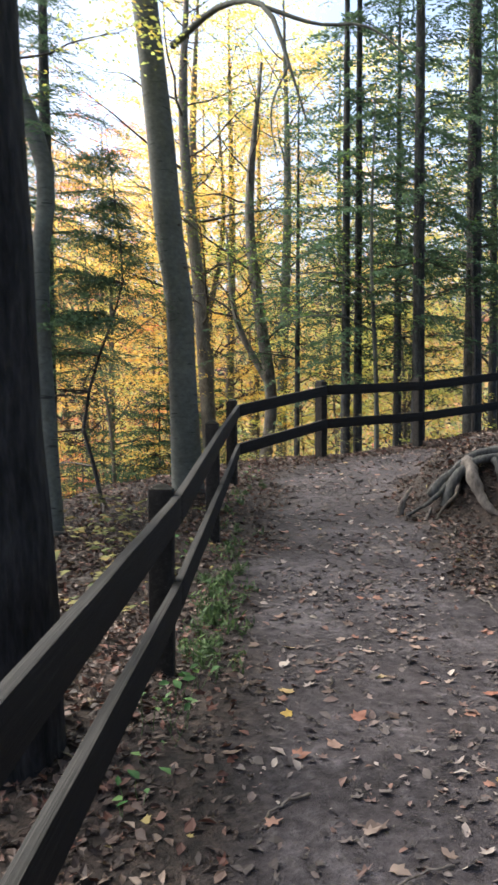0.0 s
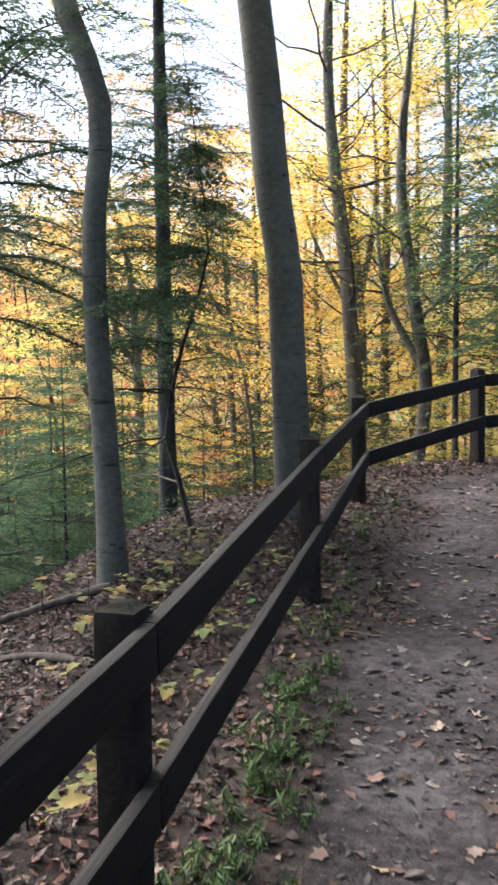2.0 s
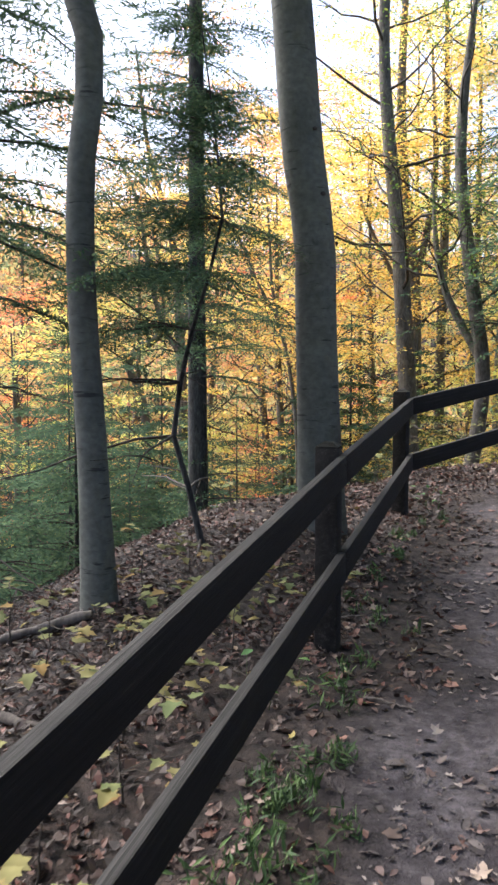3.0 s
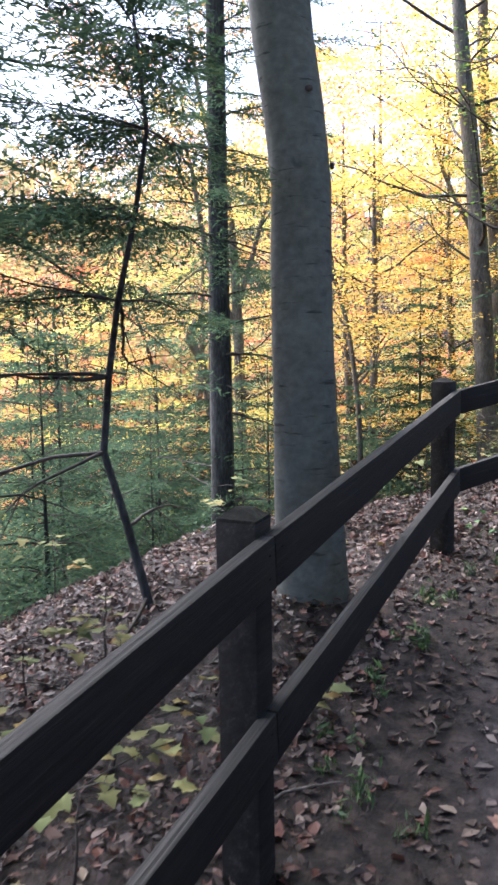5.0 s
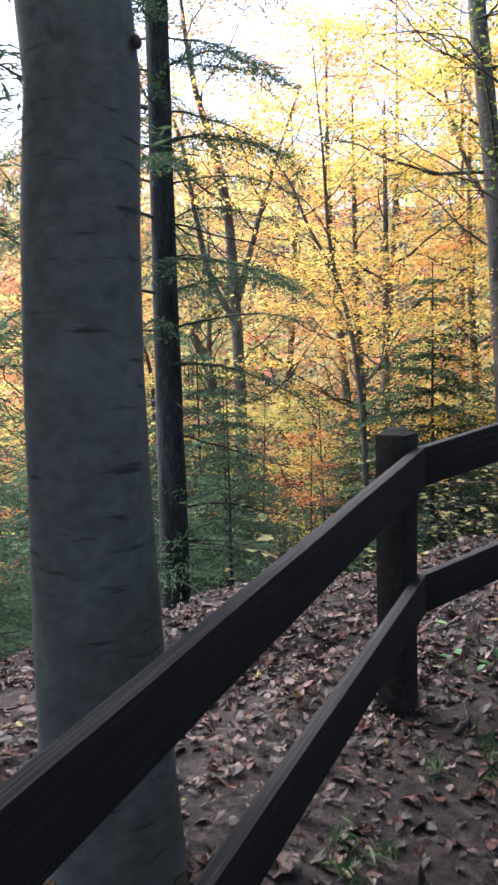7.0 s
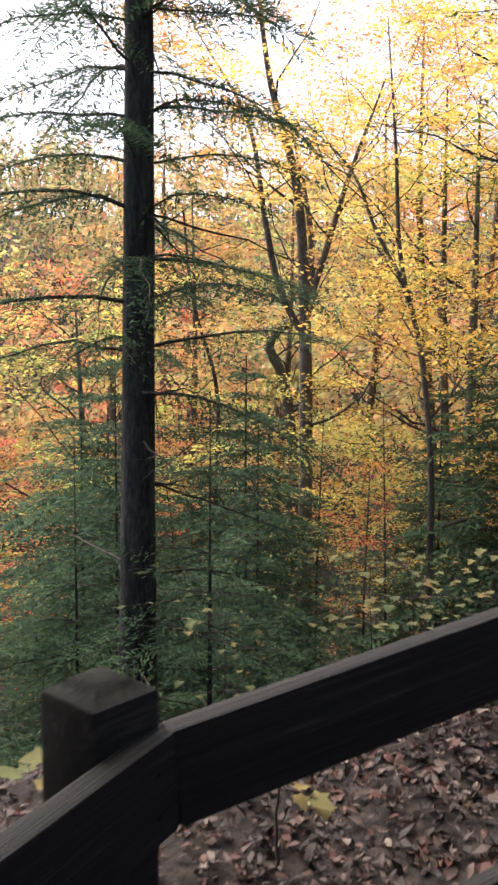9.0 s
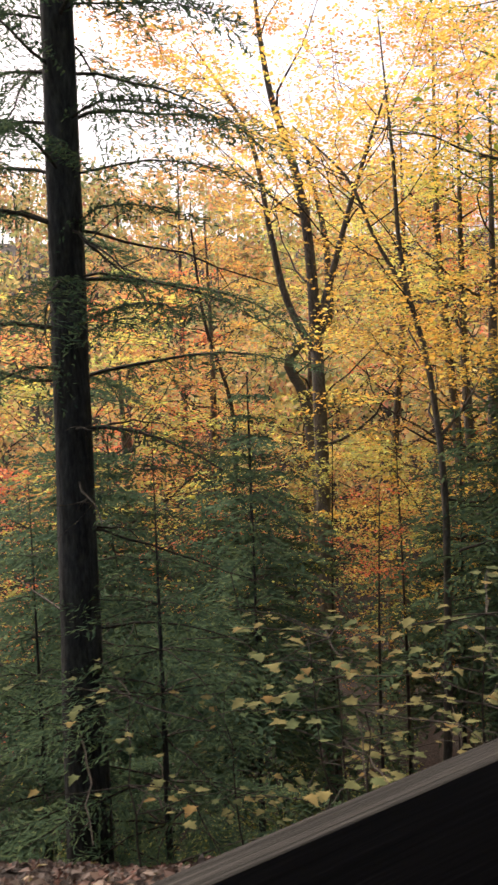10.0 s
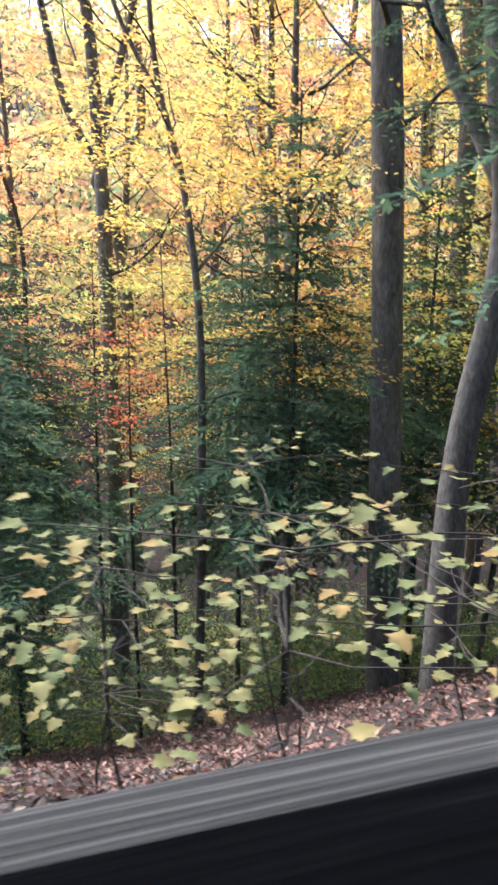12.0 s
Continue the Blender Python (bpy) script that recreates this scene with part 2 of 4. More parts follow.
def smooth_line(P, n):
    """n points along a soft curve through P."""
    P = np.asarray(P, float)
    t = np.r_[0, np.cumsum(np.linalg.norm(np.diff(P, axis=0), axis=1))]
    u = np.linspace(0, t[-1], n)
    m = np.gradient(P, t, axis=0)
    k = np.clip(np.searchsorted(t, u, side="right") - 1, 0, len(t) - 2)
    h = (t[k + 1] - t[k])[:, None]
    s = ((u - t[k])[:, None]) / h
    return (2 * s**3 - 3 * s**2 + 1) * P[k] + (s**3 - 2 * s**2 + s) * h * m[k] + (-2 * s**3 + 3 * s**2) * P[k + 1] + (s**3 - s**2) * h * m[k + 1]


def limb_line(p, way, length, rise=0.0, wob=0.08, n=7, g=rng):
    way = np.asarray(way, float)
    way = way / np.linalg.norm(way)
    s = np.linspace(0, 1, n)[:, None]
    w = np.cumsum(g.normal(0, wob, (n, 3)), axis=0) * length / n
    w[0] = 0
    return np.asarray(p) + way * s * length + np.array([0, 0, 1.0]) * rise * length * s**2 + w


QUAD = np.array([(0, -0.5, 0), (0.3, 0.02, 0.06), (0, 0.5, -0.04), (-0.3, 0.02, 0.06)])
SPRIG = np.array([(0, -0.5, 0), (0.2, -0.05, -0.03), (0, 0.5, -0.1), (-0.2, -0.05, -0.03)])
_lobes = [(0, -0.44), (0.12, -0.36), (0.36, -0.37), (0.31, -0.14), (0.52, 0.1), (0.28, 0.13), (0.22, 0.32), (0, 0.58), (-0.22, 0.32), (-0.28, 0.13), (-0.52, 0.1), (-0.31, -0.14), (-0.36, -0.37), (-0.12, -0.36)]
MAPLE = np.array([(x, y, 0.22 * abs(x) - 0.25 * y * y) for x, y in _lobes])
DRY = np.array([(x, y, 0.75 * x * x + 0.5 * y * y) for x, y in _lobes])
FOLD = np.array([(0, -0.55, 0.02), (0.17, -0.22, 0.16), (0.2, 0.1, 0.2), (0.03, 0.5, -0.06), (-0.22, 0.14, 0.1), (-0.15, -0.2, 0.05)])
RAG = np.array([(0, -0.5, 0.1), (0.2, -0.34, 0.02), (0.14, -0.1, 0), (0.42, 0.02, 0.24), (0.16, 0.16, 0.04), (0.1, 0.5, 0.2), (-0.08, 0.2, 0), (-0.36, 0.2, 0.16), (-0.2, -0.06, 0), (-0.34, -0.26, 0.2), (-0.1, -0.3, 0.03)])
OVAL = np.array([(0.26 * math.sin(a), -0.5 * math.cos(a), 0.5 * (0.26 * math.sin(a)) ** 2 * 3 + 0.12 * math.cos(a) ** 2) for a in np.arange(8) / 8 * 2 * math.pi])


def leaf_cloud(name, C, size, mat, shape=QUAD, tilt=0.5, yaw=None, pitch=None):
    """Many single leaves at the places C, each turned its own way."""
    n, k = len(C), len(shape)
    yaw = rng.uniform(0, 6.283, n) if yaw is None else yaw
    tx = rng.normal(0, tilt, n) + (0 if pitch is None else pitch)
    ty = rng.normal(0, tilt, n)
    cz, sz, cx, sx, cy, sy = np.cos(yaw), np.sin(yaw), np.cos(tx), np.sin(tx), np.cos(ty), np.sin(ty)
    S = shape[None] * (np.asarray(size) * np.ones(n))[:, None, None]
    x, y, z = S[..., 0], S[..., 1], S[..., 2]
    x, z = x * cy[:, None] + z * sy[:, None], -x * sy[:, None] + z * cy[:, None]
    y, z = y * cx[:, None] - z * sx[:, None], y * sx[:, None] + z * cx[:, None]
    x, y = x * cz[:, None] - y * sz[:, None], x * sz[:, None] + y * cz[:, None]
    V = np.stack([x, y, z], -1) + np.asarray(C)[:, None]
    F = np.arange(n * k).reshape(n, k)
    return mesh_np(name, V.reshape(-1, 3), F, mat, False)


def empty_at(name, x, y, z):
    e = new(name)
    e.empty_display_size = 0.1
    e.matrix_world = pose(x, y, z)
    return e


# ---- the ground ----
LINE = np.array([(-0.75, -60.0), (-0.75, -6.0), (-0.75, 2.75), (-0.75, 5.8), (-0.75, 8.83), (0.43, 10.86), (2.1, 12.2), (3.84, 13.78), (7.0, 16.7), (60.0, 44.0)])
LINE_Z = np.array([-1.6, -0.4, 0.14, 0.33, 0.555, 0.765, 0.86, 1.08, 1.3, 2.5])
FALL_D = [0, 1.2, 2, 3.5, 5, 8, 10, 14, 20, 28, 45, 70, 100, 150, 400]
FALL_Z = [0, 0.02, 0.2, 0.95, 1.9, 4.4, 6.2, 9.2, 11.0, 11.2, 7.0, -4, -16, -24, -26]
STEEP_Z = [0, 0.16, 0.75, 1.8, 2.85, 5.0, 6.3, 9.2, 11.0, 11.2, 7.0, -4, -16, -24, -26]


def value_noise(x, y, scale, seed):
    g = np.random.default_rng(seed).uniform(-1, 1, (64, 64))
    u, v = x / scale, y / scale
    i, j = np.floor(u).astype(int), np.floor(v).astype(int)
    fu, fv = u - i, v - j
    fu, fv = fu * fu * (3 - 2 * fu), fv * fv * (3 - 2 * fv)
    a, b = g[i % 64, j % 64], g[(i + 1) % 64, j % 64]
    c, d = g[i % 64, (j + 1) % 64], g[(i + 1) % 64, (j + 1) % 64]
    return (a * (1 - fu) + b * fu) * (1 - fv) + (c * (1 - fu) + d * fu) * fv


def fence_side(x, y):
    """Distance past the fence (positive towards the ravine) and the level of the ground at its foot."""
    x, y = np.asarray(x, float), np.asarray(y, float)
    best, side = np.full(x.shape, 1e9), np.ones(x.shape)
    gaps, levels = [], []
    for (ax, ay), (bx, by), za, zb in zip(LINE[:-1], LINE[1:], LINE_Z[:-1], LINE_Z[1:]):
        dx, dy = bx - ax, by - ay
        s = np.clip(((x - ax) * dx + (y - ay) * dy) / (dx * dx + dy * dy), 0, 1)
        px, py = ax + s * dx, ay + s * dy
        d = np.hypot(x - px, y - py)
        near = d < best
        best = np.where(near, d, best)
        side = np.where(near, np.sign(dx * (y - py) - dy * (x - px)), side)
        gaps.append(d)
        levels.append(za + s * (zb - za))
    w = np.exp((best - np.stack(gaps)) / 0.5)
    return best * side, (w * np.stack(levels)).sum(0) / w.sum(0)


def ground_z(x, y):
    x, y = np.asarray(x, float), np.asarray(y, float)
    d, z = fence_side(x, y)
    w = np.clip((z - 0.6) / 0.25, 0, 1)
    w = w * w * (3 - 2 * w)
    z = z - (np.interp(d, FALL_D, FALL_Z) * (1 - w) + np.interp(d, FALL_D, STEEP_Z) * w) * (d > 0)
    z = z + 0.56 * np.exp(-(((x - 2.5) / 1.2) ** 2 + ((y - 7.7) / 1.1) ** 2) ** 4)
    # Unseen hillside, raised uphill to keep open-sky light off the fence.
    z = z + 0.5 * np.clip(-d - 3.0, 0, 16) ** 2 / (np.clip(-d - 3.0, 0, 16) + 1.6) * (d < 0)
    z = z + 0.1 * np.exp(-((x + 1.15) ** 2 + (y - 7.4) ** 2) / 0.25)
    wild = np.clip((d + 0.2) / 0.6, 0, 1) + np.clip((-d - 2.0) / 0.7, 0, 1)
    z = z + 0.012 * value_noise(x, y, 0.4, 1) + 0.02 * value_noise(x, y, 1.1, 2) + wild * (0.03 * value_noise(x, y, 0.22, 3) + 0.05 * value_noise(x, y, 0.8, 4))
    z = z + np.clip((np.abs(d) - 8) / 30, 0, 1) * 1.5 * value_noise(x, y, 9.0, 5)
    return z


def trodden(x, y):
    d, _ = fence_side(x, y)
    w = 0.25 * value_noise(x, y, 0.7, 9) + 0.12 * value_noise(x, y, 0.25, 10)
    left = np.clip((-d - 0.26 + w) / 0.4, 0, 1)
    reach = 2.05 + np.clip((5.0 - y) / 3.0, 0, 1) * 1.2
    right = np.clip((reach + d + 2 * w) / 0.5, 0, 1)
    return left * right


def ground():
    grow = np.cumsum(0.09 * 1.16 ** np.arange(46))
    xs = np.r_[(-4.6 - grow)[::-1], np.arange(-4.6, 4.2, 0.085), 4.2 + grow]
    ys = np.r_[(-3.0 - grow)[::-1], np.arange(-3.0, 13.5, 0.085), 13.5 + grow]
    X, Y = np.meshgrid(xs, ys)
    Z = ground_z(X, Y)
    nx, ny = len(xs), len(ys)
    i = (np.arange(ny - 1)[:, None] * nx + np.arange(nx - 1)[None]).ravel()
    F = np.stack([i, i + 1, i + nx + 1, i + nx], 1)
    me = mesh_np("ground", np.stack([X, Y, Z], -1).reshape(-1, 3), F, M_SOIL)
    at = me.attributes.new("trodden", "FLOAT", "POINT")
    at.data.foreach_set("value", trodden(X, Y).ravel().astype(np.float32))
    return tagged(put("ground", me), "trodden dirt path through leaf-covered forest soil above a ravine", "ground", kind="structure")


GROUND = ground()


# ---- the fence ----
POST_W = 0.115
POSTS = [(-0.765, -3.3, 0.87, 0), (-0.765, -0.29, 0.98, 0), (-0.765, 2.755, 1.085, 0), (-0.757, 5.797, 1.36, 0), (-0.763, 8.815, 1.591, 10), (0.404, 10.872, 1.885, 40), (2.02, 12.28, 1.98, 47), (3.75, 13.86, 2.22, 47), (5.6, 15.55, 2.38, 47)]


def timber(size, seed, bev=0.006, cuts=14):
    """A board along y, with softened edges and a slightly uneven face."""
    bm = bmesh.new()
    bmesh.ops.create_cube(bm, size=1)
    bmesh.ops.scale(bm, vec=size, verts=bm.verts)
    bmesh.ops.bevel(bm, geom=list(bm.edges), offset=bev, segments=2, profile=0.6, affect="EDGES")
    long = [e for e in bm.edges if abs(e.verts[0].co.y - e.verts[1].co.y) > size[1] * 0.5]
    if cuts:
        bmesh.ops.subdivide_edges(bm, edges=long, cuts=cuts)
    for v in bm.verts:
        v.co.x += 0.0022 * noise.noise(Vector((v.co.x * 9, v.co.y * 2.2, v.co.z * 9 + seed)))
        v.co.z += 0.0028 * noise.noise(Vector((v.co.x * 9 + 31, v.co.y * 1.6, v.co.z * 9 + seed)))
    return bm


def skylit_tops(me):
    """The upward faces get weathered grain, paler because sky light is put into the colour."""
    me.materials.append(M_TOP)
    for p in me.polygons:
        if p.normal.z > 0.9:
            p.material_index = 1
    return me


def to_mesh(name, bm, mat, smooth=True):
    me = bpy.data.meshes.new(name)
    bm.to_mesh(me)
    bm.free()
    me.materials.append(mat)
    me.polygons.foreach_set("use_smooth", np.full(len(me.polygons), smooth))
    if smooth:
        me.set_sharp_from_angle(angle=radians(40))
    return me


def fence():
    f = tagged(empty_at("fence", -0.76, 2.75, float(ground_z(-0.76, 2.75))), "dark-stained timber two-rail fence along a ravine edge", "fence")
    for i, (x, y, top, turn) in enumerate(POSTS):
        foot = float(ground_z(x, y)) - 0.25
        h = top - foot
        w = 0.13 if i == 5 else POST_W
        bm = timber((w, h, w), 17 * i, 0.012, 10)
        bmesh.ops.rotate(bm, matrix=Matrix.Rotation(radians(90), 3, "X"), verts=bm.verts)
        bmesh.ops.translate(bm, vec=(0, 0, -0.02), verts=bm.verts)
        cap = max(bm.faces, key=lambda q: q.calc_center_median().z + q.calc_area())
        for inset, up in ((0.16, 0.011), (0.12, 0.007), (0.1, 0.003)):
            bmesh.ops.inset_region(bm, faces=[cap], thickness=w * inset, depth=up)
        bmesh.ops.poke(bm, faces=[cap])
        for v in bm.verts:
            if v.co.z > h / 2 - 0.025:
                v.co.z += 0.004 * noise.noise(v.co * 45 + Vector((i * 7, 0, 0)))
        me = to_mesh("post", bm, M_FENCE)
        # Mossy cap, its colour also darkened in place of the shade from overhead.
        me.materials.append(M_CAP)
        for p in me.polygons:
            if p.center.z > h / 2 - 0.03 and p.normal.z > 0.3:
                p.material_index = 1
        put("post", me, f, at=pose(x, y, foot + h / 2, 0, 0, -turn))
    # rail ends: the middle of the top edge at each post, upper and lower
    ends = [(-0.686, -3.3, 0.80, 0.5), (-0.686, -0.29, 0.92, 0.575), (-0.686, 2.755, 1.03, 0.612), (-0.686, 5.797, 1.292, 0.822), (-0.688, 8.868, 1.517, 1.052), (0.484, 10.855, 1.808, 1.33), (2.08, 12.22, 1.905, 1.42), (3.81, 13.8, 2.13, 1.62), (5.66, 15.49, 2.28, 1.77)]
    for i, (a, b) in enumerate(zip(ends[:-1], ends[1:])):
        for low in (0, 1):
            p, q = Vector((a[0], a[1], a[2 + low])), Vector((b[0], b[1], b[2 + low]))
            d = q - p
            L = d.length - 0.006
            bm = timber((0.038, L, 0.14), 5 * i + low * 19, 0.005, 22)
            yaw = math.degrees(math.atan2(-d.x, d.y))
            up = math.degrees(math.asin(d.z / d.length))
            mid = (p + q) / 2
            put("rail", skylit_tops(to_mesh("rail", bm, M_RAIL)), f, at=pose(mid.x, mid.y, mid.z - 0.07, up, 0, yaw))
            for end, sgn in ((p, 1), (q, -1)):
                for dz in (0.04, 0.1):
                    c = end + d.normalized() * 0.045 * sgn
                    bb = bmesh.new()
                    bmesh.ops.create_cone(bb, cap_ends=True, segments=8, radius1=0.0035, radius2=0.0025, depth=0.003)
                    out = Vector((math.cos(radians(yaw)), math.sin(radians(yaw)), 0))
                    put("nail", to_mesh("nail", bb, M_FENCE), f, at=Matrix.Translation(Vector((c.x, c.y, c.z - dz)) + out * 0.0205) @ pose(0, 0, 0, 0, 90, yaw))
    return f


fence()


# ---- trees ----
def trunk_part(e, pts, radii, bark, seed, sides=12, rough=0.06, name="trunk"):
    P = smooth_line(pts, max(12, int(3 * np.linalg.norm(np.asarray(pts[-1]) - np.asarray(pts[0])))))
    t = np.linspace(0, 1, len(P))
    R = np.interp(t, np.linspace(0, 1, len(radii)), radii)
    V, F = tube(P, R, sides, rough, seed)
    put(name, mesh_np(name, V, F, bark), e)
    return P, R


def broadleaf(kind, label, pts, radii, bark, leaf, limbs=10, lo=0.35, hi=0.95, reach=2.2, leaves=3000, size=0.11, seed=1, rise=0.15, forks=(), sides=12, spread=0.42, rough=0.06, cat="tree", bare_forks=False):
    """A tree: trunk through pts, forks (each points and radii), limbs with side branches, and leaves in flat sprays round them."""
    global rng
    rng = np.random.default_rng(seed)
    x, y, _ = pts[0]
    gz = float(ground_z(x, y))
    pts = [(x, y, gz - 0.15)] + [tuple(p) for p in pts[1:]]
    e = tagged(empty_at(kind, x, y, gz), label, cat)
    stems = [trunk_part(e, pts, radii, bark, seed, sides, rough)]
    for fp, fr in forks:
        stems.append(trunk_part(e, fp, fr, bark, seed + 3, 8, 0.05, "fork"))
    tips = []
    for k in range(limbs):
        P, R = stems[k % len(stems)] if len(stems) > 1 and k % 3 and not bare_forks else stems[0]
        f = lo + (hi - lo) * ((k + rng.uniform(0, 1)) / limbs)
        if P is not stems[0][0]:
            f = rng.uniform(0.3, 1)
        i = min(int(f * (len(P) - 1)), len(P) - 1)
        az = k * 2.4 + rng.uniform(-0.5, 0.5)
        L = reach * (1.15 - 0.6 * f) * rng.uniform(0.7, 1.25)
        line = limb_line(P[i], (math.cos(az), math.sin(az), rng.uniform(0.2, 0.95)), L, rise, 0.2, 8)
        r = max(0.007, min(0.4 * R[i], 0.0115 * L))
        one = [tube(line, np.linspace(r, 0.003, 8), 4)]
        for j in range(5):
            s = rng.integers(2, 8)
            a2 = az + rng.choice([-1, 1]) * rng.uniform(0.5, 1.1)
            sub = limb_line(line[s], (math.cos(a2), math.sin(a2), rng.uniform(-0.15, 0.35)), L * rng.uniform(0.2, 0.5), 0.05, 0.16, 5)
            one.append(tube(sub, np.linspace(max(0.004, r * 0.35), 0.002, 5), 3))
            tips += [sub[3], sub[4]]
        tips += [line[6], line[7]]
        V, F = join(one)
        put("branch", mesh_np("branch", V, F, M_TWIG), e)
    if leaves:
        leaves, size = int(leaves * 2.7), size * 0.66
        tips = np.array(tips)
        pick = rng.integers(0, len(tips), leaves)
        turn, far = rng.uniform(0, 6.283, leaves), np.sqrt(rng.uniform(0, 1, leaves)) * rng.uniform(0.7, 2.1, len(tips))[pick] * spread
        slant = rng.normal(0, 0.16, (len(tips), 2))[pick]
        fx, fy = np.cos(turn) * far, np.sin(turn) * far
        flat = np.stack([fx, fy, fx * slant[:, 0] + fy * slant[:, 1] - 0.12 * far * far / spread + rng.normal(0, spread * 0.07, leaves)], 1)
        put("crown", leaf_cloud("crown", tips[pick] + flat, rng.uniform(0.6, 1.3, leaves) * size, leaf, QUAD, 0.3), e)
    return e


def hemlock(label, x, y, height, r, branches=60, lo=0.15, spread=1.3, seed=1, sprig=0.1, droop=-0.25, lean=(0, 0), dead=0, step=0.1, only=None, kink=None):
    """A hemlock: straight trunk, drooping branches with flat feathery sprays, dead bare limbs below."""
    global rng
    rng = np.random.default_rng(seed)
    gz = float(ground_z(x, y))
    e = tagged(empty_at("hemlock_tree", x, y, gz), label, "tree")
    pts = kink or [(x, y, gz - 0.15), (x + lean[0] * 0.5, y + lean[1] * 0.5, gz + height * 0.5), (x + lean[0], y + lean[1], gz + height)]
    P, R = trunk_part(e, pts, [r * 1.35, r, r * 0.85, r * 0.5, 0.012] if height > 8.5 else [r * 1.3, r * 0.9, r * 0.6, r * 0.3, 0.003], M_HBARK, seed, 10 if r > 0.07 else 7)
    C, Y = [], []
    branches, step = int(branches * 1.5), step * 0.68
    for k in range(branches):
        f = lo + (1 - lo) * (k + rng.uniform(0, 1)) / branches
        i = min(int(f * (len(P) - 1)), len(P) - 1)
        az = k * 2.399 + rng.uniform(-0.3, 0.3) if only is None else rng.uniform(*only)
        L = max(0.3, spread * (1.08 - ((f - lo) / (1 - lo)) ** 1.3) * rng.uniform(0.65, 1.2))
        line = limb_line(P[i], (math.cos(az), math.sin(az), rng.uniform(0.0, 0.42)), L, droop - 0.25 * rng.uniform(), 0.1, 8)
        V, F = tube(line, np.linspace(max(0.004, min(0.009 * L, R[i] * 0.45)), 0.002, 8), 3)
        put("branch", mesh_np("branch", V, F, M_TWIG), e)
        n = max(4, int(L / step))
        s = np.linspace(0.12, 1, n)
        ctr = np.stack([np.interp(s, np.linspace(0, 1, 8), line[:, a]) for a in range(3)], 1)
        for side in (-1, 1):
            tw = (0.12 + 0.42 * L * 0.6 * (1 - s) + 0.05) * rng.uniform(0.6, 1.2, n)
            ta = az + side * rng.uniform(0.65, 1.05, n)
            m = np.maximum(2, (tw / (sprig * (0.44 if sprig < 0.09 else 0.56))).astype(int))
            for q in range(n):
                u = (np.arange(m[q]) + 0.6) / m[q] * tw[q]
                C.append(ctr[q] + np.stack([np.cos(ta[q]) * u, np.sin(ta[q]) * u, -0.45 * u * u / 0.4 + rng.normal(0, 0.018, m[q])], 1))
                Y.append(np.full(m[q], ta[q] - math.pi / 2) + rng.normal(0, 0.35, m[q]))
    for k in range(dead):
        f = rng.uniform(0.08, max(lo, 0.35))
        i = int(f * (len(P) - 1))
        az = rng.uniform(0, 6.28) if only is None else rng.uniform(*only)
        line = limb_line(P[i], (math.cos(az), math.sin(az), rng.uniform(-0.35, 0.25)), rng.uniform(0.6, 1.7), -0.12, 0.1, 8)
        wood = [tube(line, np.linspace(0.012, 0.003, 8), 5)]
        for _ in range(4):
            j = rng.integers(2, 7)
            wood.append(tube(limb_line(line[j], rng.normal(0, 1, 3) * (1, 1, 0.5), rng.uniform(0.2, 0.5), -0.1, 0.1, 4), np.linspace(0.005, 0.002, 4), 4))
        V, F = join(wood)
        put("bare_branch", mesh_np("bare_branch", V, F, M_TWIG), e)
    if C:
        C, Y = np.concatenate(C), np.concatenate(Y)
        put("needles", leaf_cloud("needles", C, sprig * rng.uniform(0.8, 1.4, len(C)), M_NEEDLE, SPRIG * np.array([0.55 if sprig < 0.09 else 0.8, 1, 1]), 0.32, Y), e)
    return e


# the beech behind the fence, bowed trunk, right beside the rail
# The crown, mostly out of view, is leafed thickly to shade the path.
BEECH = broadleaf("beech_tree", "large grey smooth-barked beech with a bowed trunk", [(-1.15, 7.57, 0.5), (-1.19, 7.58, 1.3), (-1.225, 7.63, 2.06), (-1.255, 7.71, 2.62), (-1.34, 7.73, 3.2), (-1.44, 7.74, 4.3), (-1.62, 7.74, 6.0), (-1.8, 7.8, 10.5)],
          [0.178, 0.148, 0.144, 0.147, 0.141, 0.134, 0.126, 0.112, 0.09, 0.03], M_BEECH, M_LIM, 24, 0.6, 0.98, 3.4, 7000, 0.085, 11, 0.25,
          [([(-1.28, 7.5, 5.2), (-0.75, 6.9, 5.3), (-0.3, 6.3, 5.0), (-0.1, 6.05, 4.4), (0.05, 6.0, 3.9)], [0.04, 0.032, 0.026, 0.018, 0.006]), ([(-0.3, 6.3, 5.0), (0.2, 6.1, 4.75), (0.5, 6.0, 4.7), (1.0, 5.9, 4.3)], [0.022, 0.016, 0.012, 0.004]), ([(-0.1, 6.05, 4.4), (-0.25, 5.95, 4.0), (-0.2, 5.9, 3.5)], [0.012, 0.008, 0.003])], 22, 0.5, 0.03, bare_forks=True)
for kz, ka, kr in ((2.95, -55, 0.02), (2.2, -20, 0.014), (1.95, -95, 0.016), (3.4, -75, 0.018), (1.35, -40, 0.012), (2.62, 5, 0.022), (0.95, -70, 0.014)):
    bm = bmesh.new()
    bmesh.ops.create_icosphere(bm, subdivisions=2, radius=1)
    for v in bm.verts:
        v.co *= 1 + 0.15 * noise.noise(v.co * 2 + Vector((kz, 0, 0)))
    bmesh.ops.scale(bm, vec=(kr, kr * 0.5, kr * 0.8), verts=bm.verts)
    put("knot", to_mesh("knot", bm, M_TWIG), BEECH, "small dark bark knot", pose(-1.155 - 0.037 * kz + 0.15 * math.cos(radians(ka)), 7.5 + 0.08 * kz + 0.15 * math.sin(radians(ka)), kz, 0, 0, ka + 90))
